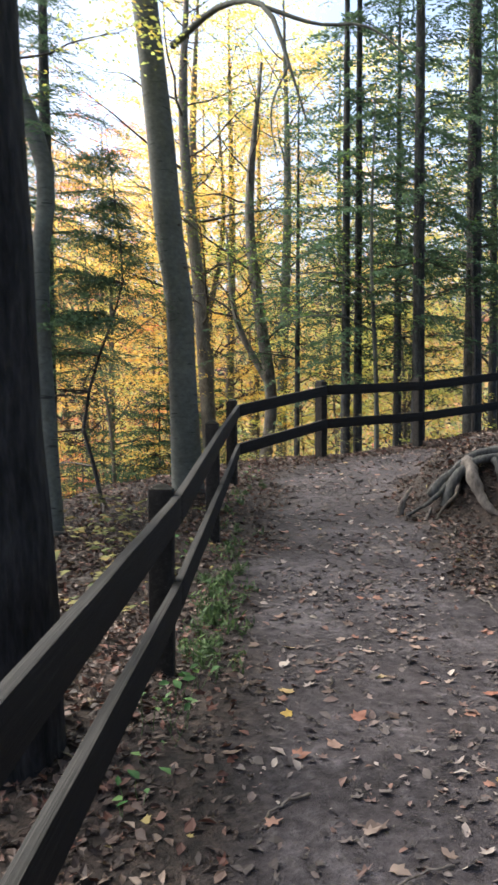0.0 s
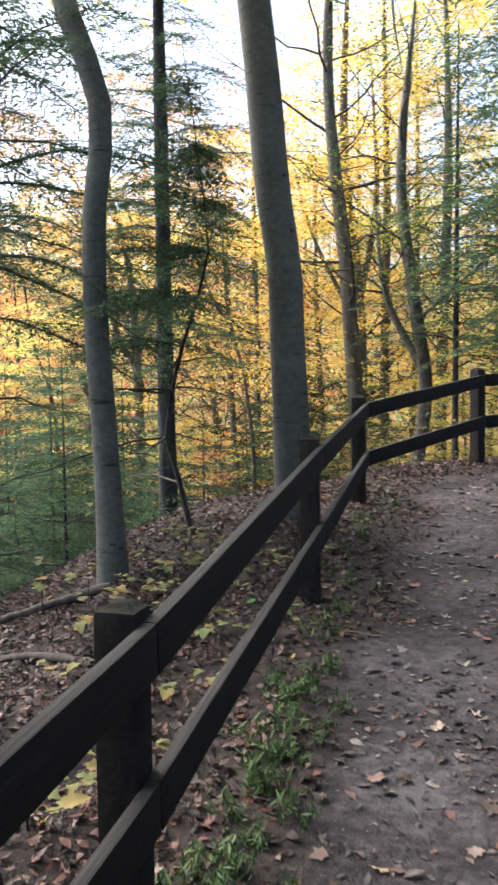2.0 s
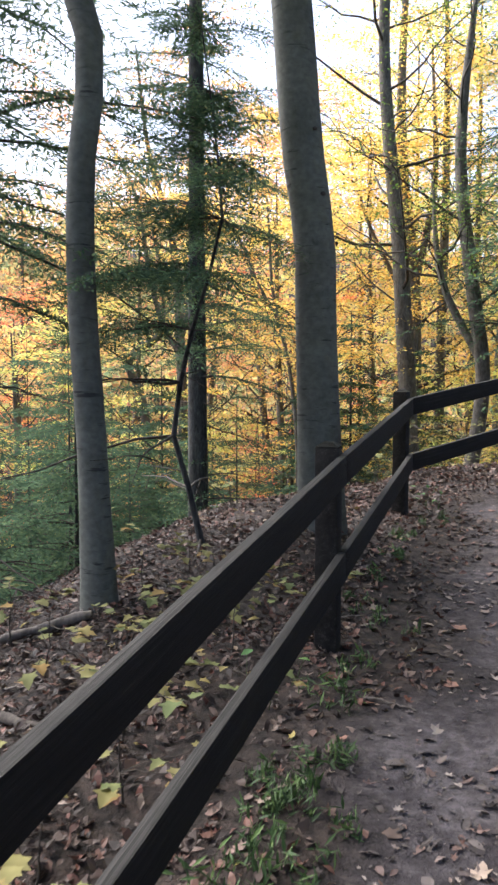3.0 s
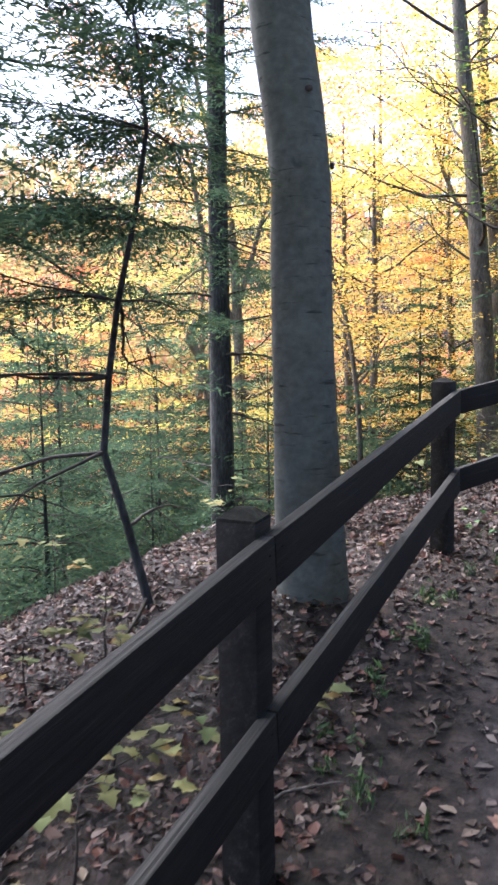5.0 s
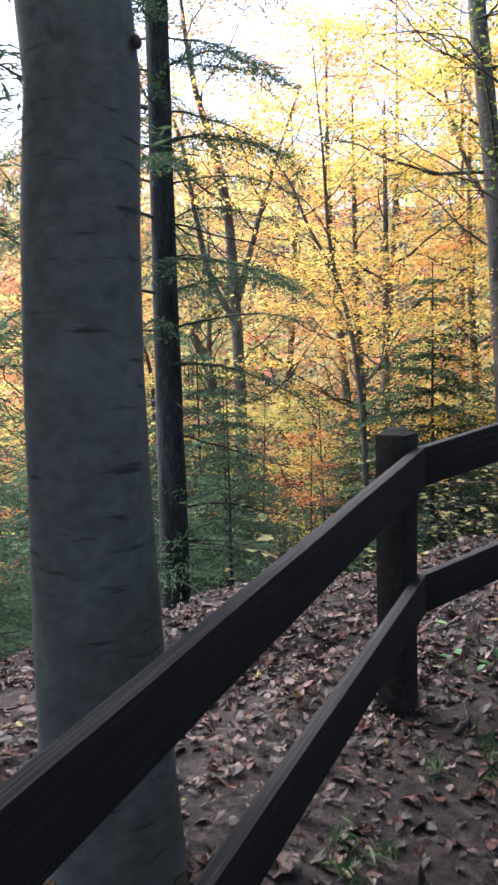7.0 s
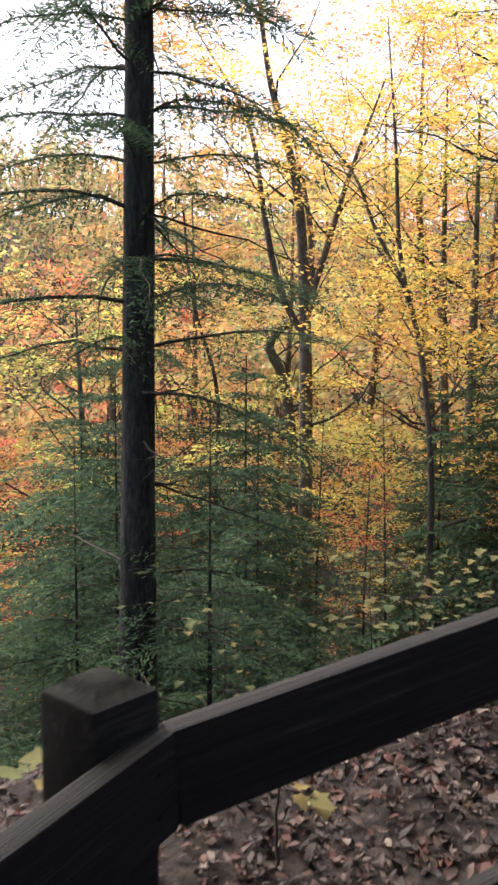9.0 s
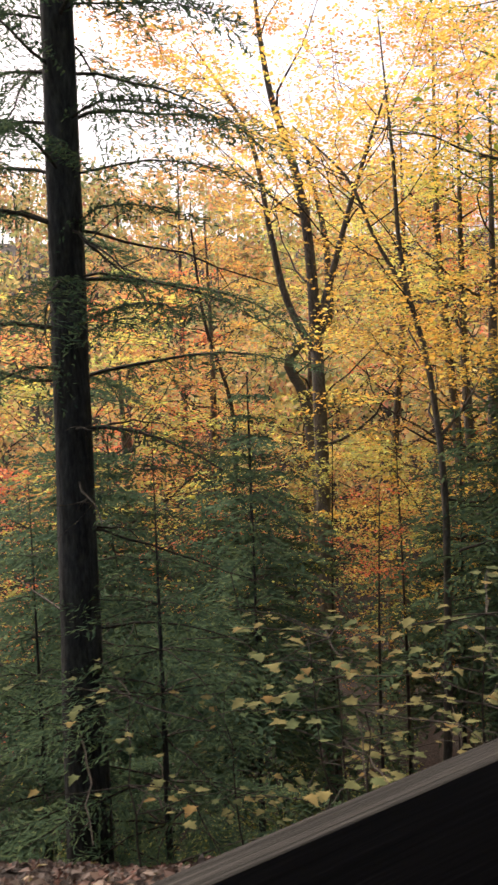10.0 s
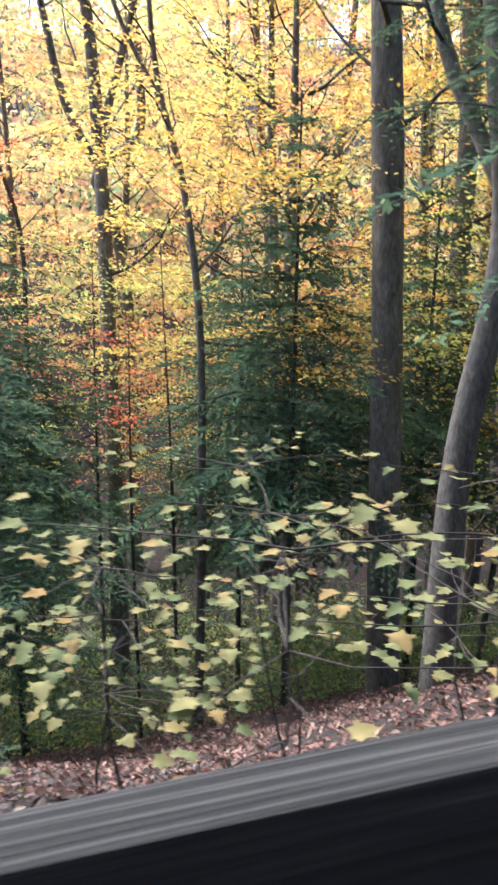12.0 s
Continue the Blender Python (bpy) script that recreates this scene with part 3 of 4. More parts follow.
# bent-topped grey tree further out
broadleaf("beech_tree", "slim grey beech with a kinked upper trunk", [(-2.27, 6.34, 0.25), (-2.3, 6.32, 1.24), (-2.34, 6.29, 2.12), (-2.33, 6.29, 3.0), (-2.28, 6.33, 3.55), (-2.33, 6.33, 3.8), (-2.5, 6.35, 4.2), (-2.75, 6.5, 5.2), (-2.9, 6.6, 8.5)],
          [0.125, 0.09, 0.086, 0.084, 0.083, 0.085, 0.098, 0.085, 0.07, 0.05, 0.02], M_BEECH, M_LIM, 10, 0.55, 0.98, 1.9, 1800, 0.085, 12, 0.2, (), 16, 0.45, 0.05)
# the black trunk at the start
# Its unseen crown is added as cover that shades the path.
broadleaf("oak_tree", "thick dark furrowed trunk close behind the fence", [(-1.40, 1.9, 0), (-1.42, 1.9, 1.2), (-1.46, 1.92, 2.6), (-1.56, 1.95, 4.5), (-1.6, 2.0, 9.5)],
          [0.37, 0.31, 0.3, 0.29, 0.26, 0.2, 0.06], M_OAK, M_GRN, 22, 0.6, 0.98, 3.6, 5000, 0.11, 13, 0.2, (), 22, 0.5, 0.05)
# straight hemlock by the ravine
hemlock("tall straight hemlock with bare dead lower limbs", -4.1, 12.98, 15, 0.125, 78, 0.24, 1.75, 21, 0.06, -0.28, (-0.15, 0.35), 16, 0.075)
# crooked sapling in front of it
hemlock("crooked hemlock sapling with a bent stem", -2.02, 7.62, 4.2, 0.023, 42, 0.5, 1.25, 22, 0.046, -0.12, (0, 0), 8, 0.06, (1.2, 5.2),
        [(-2.02, 7.65, 0.1), (-2.14, 7.52, 0.85), (-2.24, 7.46, 1.3), (-2.2, 7.44, 1.52), (-2.02, 7.3, 2.05), (-1.75, 7.12, 2.7), (-1.78, 7.05, 3.3), (-1.9, 7.0, 4.3)])
hemlock("dark hemlock with long bare drooping limbs", -3.95, 7.15, 9, 0.05, 60, 0.33, 2.3, 23, 0.062, -0.25, (0.1, 0), 18, 0.08)

# young hemlocks below the crest
for i, (x, y, h, sp) in enumerate([(-3.62, 13.28, 3.3, 1.35), (-5.1, 11.1, 3.9, 1.5), (-4.2, 9.6, 2.6, 1.2), (-6.6, 12.6, 5.2, 1.9), (-6.2, 15.2, 6.2, 2.0), (-8.2, 16.8, 8.0, 2.3), (-5.9, 17.8, 6.6, 2.0), (-7.9, 20.7, 9.6, 2.6),
                                   (-3.5, 21.9, 9.3, 2.5), (-2.2, 24.6, 9.5, 2.6), (-10.5, 20.0, 9.5, 2.6), (-5.6, 24.5, 9.6, 2.6), (-9.6, 13.2, 7.5, 2.2), (-6.8, 8.9, 4.8, 1.8), (-4.7, 8.2, 2.9, 1.3), (-5.6, 13.9, 4.2, 1.5), (-11.5, 24.5, 9.5, 2.7)]):
    hemlock("young dark green hemlock on the ravine slope", x, y, h, 0.012 + 0.0042 * h, int(30 + 6 * h), (0.3 if y > 15 else 0.06) if h < 7 else 0.42, sp, 40 + i, 0.055 if i == 0 else 0.075 if h < 5 else 0.11 if h < 9 else 0.14, -0.2, (0, 0), 0, 0.1 if h < 5 else 0.15)

# the dark stand beyond the bend of the fence
for i, (x, y, h, r, sp, lo, dead) in enumerate([(1.08, 15.2, 15, 0.11, 1.6, 0.16, 4), (1.33, 15.3, 16, 0.1, 1.7, 0.2, 4), (2.38, 14.55, 15, 0.14, 2.2, 0.16, 8), (3.66, 15.75, 16, 0.2, 2.2, 0.2, 8), (5.05, 17.0, 14, 0.26, 2.2, 0.15, 8), (6.3, 18.8, 14, 0.13, 2.4, 0.1, 4), (2.6, 19.0, 14, 0.13, 2.5, 0.08, 4), (0.2, 19.0, 12, 0.1, 2.2, 0.1, 4), (5.6, 22.0, 15, 0.15, 2.6, 0.1, 2), (3.4, 25.0, 15, 0.15, 2.7, 0.06, 2)]):
    hemlock("tall dark hemlock beyond the fence bend", x, y, h, r * 0.74, 52, lo if i < 5 else 0.45, sp, 70 + i, 0.11 if i < 5 else 0.1 if i == 7 else 0.18, -0.25, (0.1, 0.1), dead, 0.13 if i < 5 else 0.18)

# unseen hemlocks added uphill of the path, darkening the fence and trunks
for i, (x, y, h) in enumerate([(5.2, 1.0, 12), (6.4, 5.2, 13), (5.0, -3.4, 12), (7.6, 9.0, 13), (8.6, 2.4, 14), (4.4, -7.0, 12), (7.8, -5.5, 13), (-0.2, -9.5, 12)]):
    hemlock("unseen tall hemlock added above the path to shade the fence", x, y, h, 0.12, 22, 0.12, 2.6, 90 + i, 0.3, -0.25, (0, 0), 0, 0.24)

# maples of the ravine
broadleaf("maple_tree", "forked orange-leaved maple rising from the ravine", [(-9.0, 25.3, -9), (-9.2, 25.6, -4.5), (-9.31, 25.71, -1.6), (-9.36, 25.68, 2.45), (-9.64, 25.53, 6.3), (-10.11, 25.26, 8.2), (-10.5, 25.1, 11.5)], [0.24, 0.2, 0.17, 0.16, 0.12, 0.08, 0.02], M_BARK, M_ORA, 26, 0.45, 0.99, 4.2, 5200, 0.15, 31, 0.3,
          [([(-9.36, 25.68, 2.4), (-9.9, 25.4, 3.6), (-10.2, 25.2, 5.2), (-10.5, 25.0, 7.2), (-11.8, 24.6, 9.6)], [0.09, 0.08, 0.06, 0.04, 0.015]), ([(-9.36, 25.68, 3.0), (-9.0, 25.8, 4.2), (-8.5, 26.0, 6.0), (-7.7, 26.2, 8.2)], [0.09, 0.07, 0.05, 0.015])], 10, 0.5)
broadleaf("maple_tree", "thin leaning yellow maple sapling", [(-4.82, 21.4, -7), (-4.63, 21.21, -2.2), (-4.71, 21.19, 1.0), (-4.92, 21.11, 2.46), (-5.12, 21.03, 3.23), (-5.3, 20.96, 5.45), (-5.45, 20.9, 7.3)], [0.09, 0.075, 0.065, 0.055, 0.045, 0.03, 0.008], M_BARK, M_YEL, 22, 0.42, 0.9, 3.2, 4200, 0.13, 32, 0.15,
          [([(-5.12, 21.03, 3.2), (-5.6, 20.9, 4.1), (-5.9, 20.8, 4.9), (-6.8, 20.6, 5.9)], [0.035, 0.03, 0.022, 0.008]), ([(-4.71, 21.19, 1.0), (-4.4, 21.3, 1.4), (-4.1, 21.5, 2.0)], [0.03, 0.022, 0.006])], 8, 0.5)
broadleaf("crooked_tree", "crooked grey tree with a looped trunk", [(-13.5, 32.9, -9.8), (-13.5, 32.8, -5.7), (-13.6, 32.8, -0.59), (-13.95, 32.6, 1.6), (-14.25, 32.4, 2.38), (-13.95, 32.6, 2.96), (-13.3, 32.95, 3.35), (-13.1, 33.1, 5.35), (-13.7, 32.95, 9.1)], [0.25, 0.22, 0.2, 0.185, 0.175, 0.15, 0.1, 0.04], M_BEECH, M_YEL, 12, 0.6, 0.98, 3.0, 1800, 0.14, 33, 0.2, (), 10, 0.5)
broadleaf("maple_tree", "straight dark-barked maple with lime leaves", [(-1.82, 21.6, -5), (-2.0, 21.55, -1), (-2.3, 21.5, 4.3), (-2.72, 21.4, 9.0), (-2.5, 21.3, 14.0)], [0.25, 0.21, 0.2, 0.16, 0.12, 0.03], M_BARK, M_GRN, 26, 0.42, 0.99, 4.0, 2400, 0.11, 34, 0.1, (), 14, 0.55)
broadleaf("maple_tree", "leaning maple on the ravine slope", [(-0.7, 19.73, -3), (-0.66, 19.73, -0.6), (-0.4, 19.74, 1.8), (-0.6, 19.69, 3.4), (-0.9, 19.6, 6.0), (-0.6, 19.7, 10.0)], [0.2, 0.165, 0.15, 0.14, 0.1, 0.03], M_BARK, M_GRN, 18, 0.5, 0.98, 3.0, 1500, 0.11, 35, 0.2, [([(-0.5, 19.74, 2.2), (-1.2, 19.8, 3.6), (-1.5, 19.9, 6.0)], [0.09, 0.07, 0.02])], 12, 0.5)
broadleaf("maple_tree", "tall twin-stemmed yellow maple", [(-2.65, 28.8, -8), (-2.67, 28.7, 0), (-2.75, 28.7, 4.5), (-3.2, 28.9, 9), (-3.0, 29.2, 17)], [0.26, 0.21, 0.2, 0.15, 0.03], M_BARK, M_YEL, 36, 0.4, 0.99, 4.6, 8200, 0.16, 36, 0.15, [([(-2.75, 28.7, 4.5), (-2.2, 28.8, 7.5), (-2.3, 28.9, 12.0)], [0.12, 0.09, 0.03]), ([(-3.0, 28.8, 4.2), (-4.3, 28.6, 7.0), (-4.8, 28.5, 9)], [0.09, 0.06, 0.02])], 10, 0.6)
broadleaf("maple_tree", "slender dark maple with yellow leaves", [(-2.0, 29.9, -8), (-2.0, 29.8, 2), (-1.9, 29.8, 8), (-2.0, 30, 16)], [0.2, 0.17, 0.13, 0.03], M_BARK, M_YEL, 28, 0.4, 0.99, 4.0, 6200, 0.16, 37, 0.15, (), 8, 0.6)
broadleaf("maple_tree", "grey-barked tree among yellow foliage", [(-0.1, 26.8, -6), (-0.1, 26.7, 2), (0.1, 26.7, 8), (0.0, 27, 15)], [0.22, 0.18, 0.14, 0.03], M_BEECH, M_LIM, 26, 0.4, 0.99, 3.6, 3600, 0.14, 38, 0.15, (), 8, 0.6)
FILL = [(-1.2, 33, 21, M_LIM), (-3.6, 36.5, 22, M_YEL), (-4.5, 34, 17, M_YEL), (-8.5, 33, 18, M_ORA), (-12.5, 36, 17, M_ORA), (1.5, 35, 17, M_YEL), (-6.5, 41, 18, M_LIM), (5.5, 38, 18, M_YEL), (-1.5, 43, 19, M_ORA), (-17.0, 31.5, 15, M_ORA), (-15, 25, 14, M_ORA), (-17.5, 20.5, 13.5, M_RED), (-18.5, 29, 15, M_RED),
        (-9.0, 37.5, 20, M_RED), (-21.5, 25, 14, M_ORA), (-15.5, 35, 16, M_LIM), (-6.0, 27.5, 17, M_YEL), (-12.8, 21.8, 12.5, M_LIM), (-20, 34, 17, M_ORA), (-3.8, 38.0, 17, M_YEL), (9, 33, 16, M_YEL), (-24, 19, 14, M_RED), (-7.2, 30.2, 15.5, M_LIM), (4.2, 27.5, 19, M_LIM), (7.5, 28.5, 18, M_LIM), (2.6, 31.0, 19, M_YEL)]
for i, (x, y, h, leaf) in enumerate(FILL):
    gz = float(ground_z(x, y))
    h *= 1.2 if y > 29 else 1.0
    lx, ly = np.random.default_rng(i).uniform(-0.8, 0.8, 2)
    broadleaf("maple_tree", {"yellow_maple_leaf": "yellow", "orange_maple_leaf": "orange", "red_maple_leaf": "red", "lime_maple_leaf": "yellow-green"}[leaf.name] + " autumn maple in the ravine", [(x, y, gz), (x + lx * 0.3, y + ly * 0.3, gz + h * 0.4), (x + lx, y + ly, gz + h * 0.7), (x + lx, y + ly * 1.4, gz + h)],
              [0.2, 0.16, 0.11, 0.02], M_BARK, leaf, 30, 0.24, 0.99, 4.4, 4500, 0.17, 100 + i, 0.12, (), 7, 0.46)
# yellow understorey on the slope
for i, (x, y, h, leaf) in enumerate([(-1.0, 25.0, 8.0, M_LIM), (1.2, 22.5, 7.5, M_LIM), (2.9, 21.2, 7.0, M_LIM), (-9.0, 29.5, 9.0, M_ORA), (-4.2, 29.0, 9.5, M_YEL), (0.4, 25.4, 9.0, M_YEL)]):
    gz = float(ground_z(x, y))
    broadleaf("maple_tree", "slender understorey maple with bright autumn leaves", [(x, y, gz), (x + 0.2, y - 0.2, gz + h * 0.5), (x, y - 0.3, gz + h)], [0.07, 0.05, 0.012], M_BARK, leaf, 20, 0.3, 0.98, 2.7, 2600, 0.13, 180 + i, 0.05, (), 6, 0.42)
broadleaf("maple_sapling", "thin dark bare-stemmed sapling among orange leaves", [(-13.1, 27.5, -9), (-13.15, 27.6, -2), (-13.2, 27.6, 1.4), (-13.7, 27.3, 3.4), (-14.0, 27.2, 6.0)], [0.09, 0.075, 0.06, 0.03], M_TWIG, M_YEL, 12, 0.6, 0.98, 2.0, 700, 0.12, 54, 0.1, (), 6, 0.35)
# unseen tall maples added on the bank, their crowns blocking sky light over the path
for i, (x, y) in enumerate([(4.0, -2.2), (4.3, 3.4), (4.9, 8.2)]):
    gz = float(ground_z(x, y))
    broadleaf("maple_tree", "unseen tall maple added on the bank to shade the path", [(x, y, gz), (x - 0.2, y, gz + 5), (x - 0.9, y + 0.2, gz + 9), (x - 1.4, y + 0.3, gz + 14)], [0.2, 0.17, 0.12, 0.03], M_BARK, M_LIM, 30, 0.55, 0.98, 6.0, 5000, 0.15, 210 + i, 0.05, (), 10, 0.6)
# green beech over the far fence
broadleaf("beech_tree", "slim young beech with green leaves on low limbs", [(1.62, 14.5, 0.4), (1.6, 14.5, 2.2), (1.52, 14.45, 4.0), (1.6, 14.5, 7.5)], [0.05, 0.042, 0.032, 0.008], M_BEECH, M_GRN, 20, 0.3, 0.95, 1.5, 420, 0.1, 55, 0.0,
          [([(1.58, 14.5, 2.9), (1.0, 14.1, 3.15), (0.2, 13.7, 3.1), (-0.7, 13.5, 2.85)], [0.018, 0.014, 0.01, 0.003]), ([(1.55, 14.45, 3.6), (0.8, 13.9, 3.9), (0.1, 13.4, 3.8), (-0.6, 13.1, 3.6)], [0.018, 0.014, 0.01, 0.003])], 8, 0.22)
broadleaf("beech_sapling", "thin pale bare sapling stem beside the far fence", [(3.5, 15.0, 0.9), (3.52, 15.0, 2.6), (3.47, 15.0, 4.4), (3.55, 15.1, 6.5)], [0.035, 0.03, 0.024, 0.006], M_DEAD, M_GRN, 8, 0.5, 0.95, 1.0, 160, 0.1, 56, 0.1, (), 7, 0.25)
# small bright saplings
broadleaf("maple_sapling", "small red maple sapling", [(-5.6, 20.9, -6), (-5.6, 20.8, -2), (-5.5, 20.7, 0.3)], [0.03, 0.025, 0.006], M_TWIG, M_RED, 8, 0.8, 0.98, 0.8, 240, 0.09, 51, 0.05, (), 6, 0.18)
broadleaf("maple_sapling", "lime green maple sapling", [(-7.2, 22.2, -7), (-7.2, 22.2, -2), (-7.0, 22.0, 1.2)], [0.04, 0.03, 0.006], M_TWIG, M_LIM, 16, 0.62, 0.98, 2.0, 1100, 0.1, 52, 0.05, (), 6, 0.25)
broadleaf("maple_sapling", "thin gold maple sapling", [(-5.9, 22.6, -7), (-5.9, 22.5, -3), (-6.0, 22.4, 1.3)], [0.035, 0.03, 0.006], M_TWIG, M_YEL, 14, 0.5, 0.98, 1.3, 500, 0.1, 53, 0.05, (), 6, 0.25)


# ---- far woods ----
def far_woods():
    g = np.random.default_rng(5)
    C, S, wood = [], [], []
    for k in range(680):
        az = radians(g.uniform(-32, 62))
        r = g.uniform(46, 150) if k % 3 else g.uniform(46, 90)
        x, y = -r * math.sin(az), r * math.cos(az)
        gz = float(ground_z(x, y))
        h = g.uniform(8, 13)
        wood.append(tube(np.array([(x, y, gz - 0.3), (x + g.normal(0, 0.3), y, gz + h * 0.5), (x + g.normal(0, 0.3), y, gz + h * 0.6)]), [0.13, 0.08, 0.02], 4))
        n = 205
        u = g.normal(0, 1, (n, 3))
        u /= np.linalg.norm(u, axis=1)[:, None]
        lumps = g.normal(0, 1, (9, 3)) * (1.9, 1.9, 0.2 * h)
        C.append(np.array([x, y, gz + h * 0.56]) + lumps[g.integers(0, 9, n)] + u * g.uniform(0.4, 1.5, (n, 1)) * (1, 1, 0.7))
        S.append(g.uniform(0.3, 0.6, n) * (1.0 + 0.35 * (r > 80)))
    ob = put("far_woods", leaf_cloud("far_woods", np.concatenate(C), np.concatenate(S), M_FAR, QUAD, 0.8))
    tagged(ob, "autumn woods on the far hillside", "woods", kind="stuff")
    V, F = join(wood)
    tagged(put("far_trunks", mesh_np("far_trunks", V, F, M_BEECH)), "bare trunks of the far woods", "woods", kind="stuff")


far_woods()


# ---- leaf litter ----
def litter():
    g = np.random.default_rng(8)
    n = 165000
    x, y = g.uniform(-5.5, 4.6, n), g.uniform(-1.5, 15.0, n)
    d, _ = fence_side(x, y)
    on = trodden(x, y) > 0.5
    dens = np.where(d > -0.1, np.clip(1.15 - d / 9, 0.1, 1), np.where(on, 0.5, np.where(d > -0.9, 0.42, 0.8)))
    dens *= np.clip(1.5 - np.abs(d + 0.3) / 4.5, 0.1, 1) * np.clip((y + 1.5) / 2.0, 0, 1)
    dens *= 0.7 + 0.55 * value_noise(x, y, 0.5, 12)
    k = g.uniform(0, 1, n) < dens
    x, y, d, on = x[k], y[k], d[k], on[k]
    n = len(x)
    C = np.stack([x, y, ground_z(x, y) + np.where(d > 0, g.uniform(0.004, 0.03, n), g.uniform(0.002, 0.01, n))], 1)
    size = np.where(on, g.uniform(0.016, 0.05, n) * g.choice([0.5, 0.8, 1.5], n), g.uniform(0.026, 0.068, n))
    pick = g.choice(5, n, p=[0.06, 0.17, 0.17, 0.3, 0.3])
    for m, (shape, mul) in enumerate(((DRY, (1, 1, 1)), (RAG, (1, 1, 1)), (RAG, (0.7, 1.1, 1.4)), (FOLD, (1.1, 1, 1)), (FOLD, (-1.4, 1, 0.8)))):
        for path in (False, True):
            sel = (pick == m) & (on == path)
            ob = put("leaf_litter", leaf_cloud("leaf_litter", C[sel], size[sel], M_CRUMB if path else M_LITTER, shape * np.array(mul) * np.array([1, 1, 0.75 if path else 0.9]), 0.24 if path else 0.38))
            tagged(ob, "small trampled leaves scattered on the dirt path" if path else "dry brown fallen leaves covering the forest floor", "leaf litter", kind="stuff")


litter()


def slope_litter():
    g = np.random.default_rng(18)
    n = 40000
    x, y = g.uniform(-13, 3, n), g.uniform(12, 29, n)
    d, _ = fence_side(x, y)
    k = (d > 2.5) & (g.uniform(0, 1, n) < np.clip(1.2 - d / 16, 0.4, 1))
    x, y = x[k], y[k]
    C = np.stack([x, y, ground_z(x, y) + 0.02], 1)
    tagged(put("slope_litter", leaf_cloud("slope_litter", C, g.uniform(0.045, 0.1, len(x)), M_RUSSET, FOLD, 0.45)), "reddish fallen leaves on the ravine slope", "leaf litter", kind="stuff")


def undergrowth():
    """Low leafy shrubs in loose flat sprays over the ravine slope."""
    g = np.random.default_rng(28)
    C = []
    while len(C) < 400:
        x, y = g.uniform(-16, 3), g.uniform(6, 32)
        d = float(fence_side(x, y)[0])
        if d < 11 or d > 25 or value_noise(np.array(x), np.array(y), 3.0, 6) < -0.55:
            continue
        z = float(ground_z(x, y))
        h = g.uniform(0.3, 1.6)
        C.append(np.concatenate([np.array([x + g.normal(0, 0.3), y + g.normal(0, 0.3), z + h * f]) + g.normal(0, 1, (38, 3)) * (0.32, 0.32, 0.04) for f in (0.35, 0.65, 0.9, 1.0)]))
    C = np.concatenate(C)
    tagged(put("undergrowth", leaf_cloud("undergrowth", C, g.uniform(0.06, 0.13, len(C)), M_SHRUB, QUAD, 0.35)), "low green shrubs covering the ravine slope", "undergrowth", kind="stuff")


undergrowth()
slope_litter()


def fallen_leaves():
    g = np.random.default_rng(9)
    shapes = []
    for k in range(6):
        base = (DRY if k % 2 == 0 else RAG if k == 1 else MAPLE).copy()
        base[:, 2] += g.normal(0, 0.05, len(base))
        base[:, 2] *= g.uniform(0.25, 0.8)
        c = base.mean(0)[None]
        V = np.concatenate([base, c])
        m = len(base)
        shapes.append(mesh_np("leaf", V, [(i, (i + 1) % m, m) for i in range(m)], M_FALLEN))
    made = 0
    while made < 290:
        x, y = g.uniform(-0.7, 2.4), g.uniform(-0.2, 11.5)
        if float(trodden(x, y)) < 0.3:
            continue
        s = g.uniform(0.035, 0.085)
        put("leaf", shapes[g.integers(0, 6)], GROUND, at=pose(x, y, float(ground_z(x, y)) + 0.005, g.normal(0, 9), g.normal(0, 9), g.uniform(0, 360)) @ Matrix.Scale(s, 4))
        made += 1


fallen_leaves()


# ---- undergrowth ----
SEED_LEAF = []
for k in range(4):
    base = MAPLE.copy()
    base[:, 2] = base[:, 2] * (0.6 + 0.3 * k) - 0.12 * (k % 2) * base[:, 1]
    SEED_LEAF.append(mesh_np("leaf", np.concatenate([base, [[0, -0.05, 0.02]]]), [(i, (i + 1) % 14, 14) for i in range(14)], M_SEED))


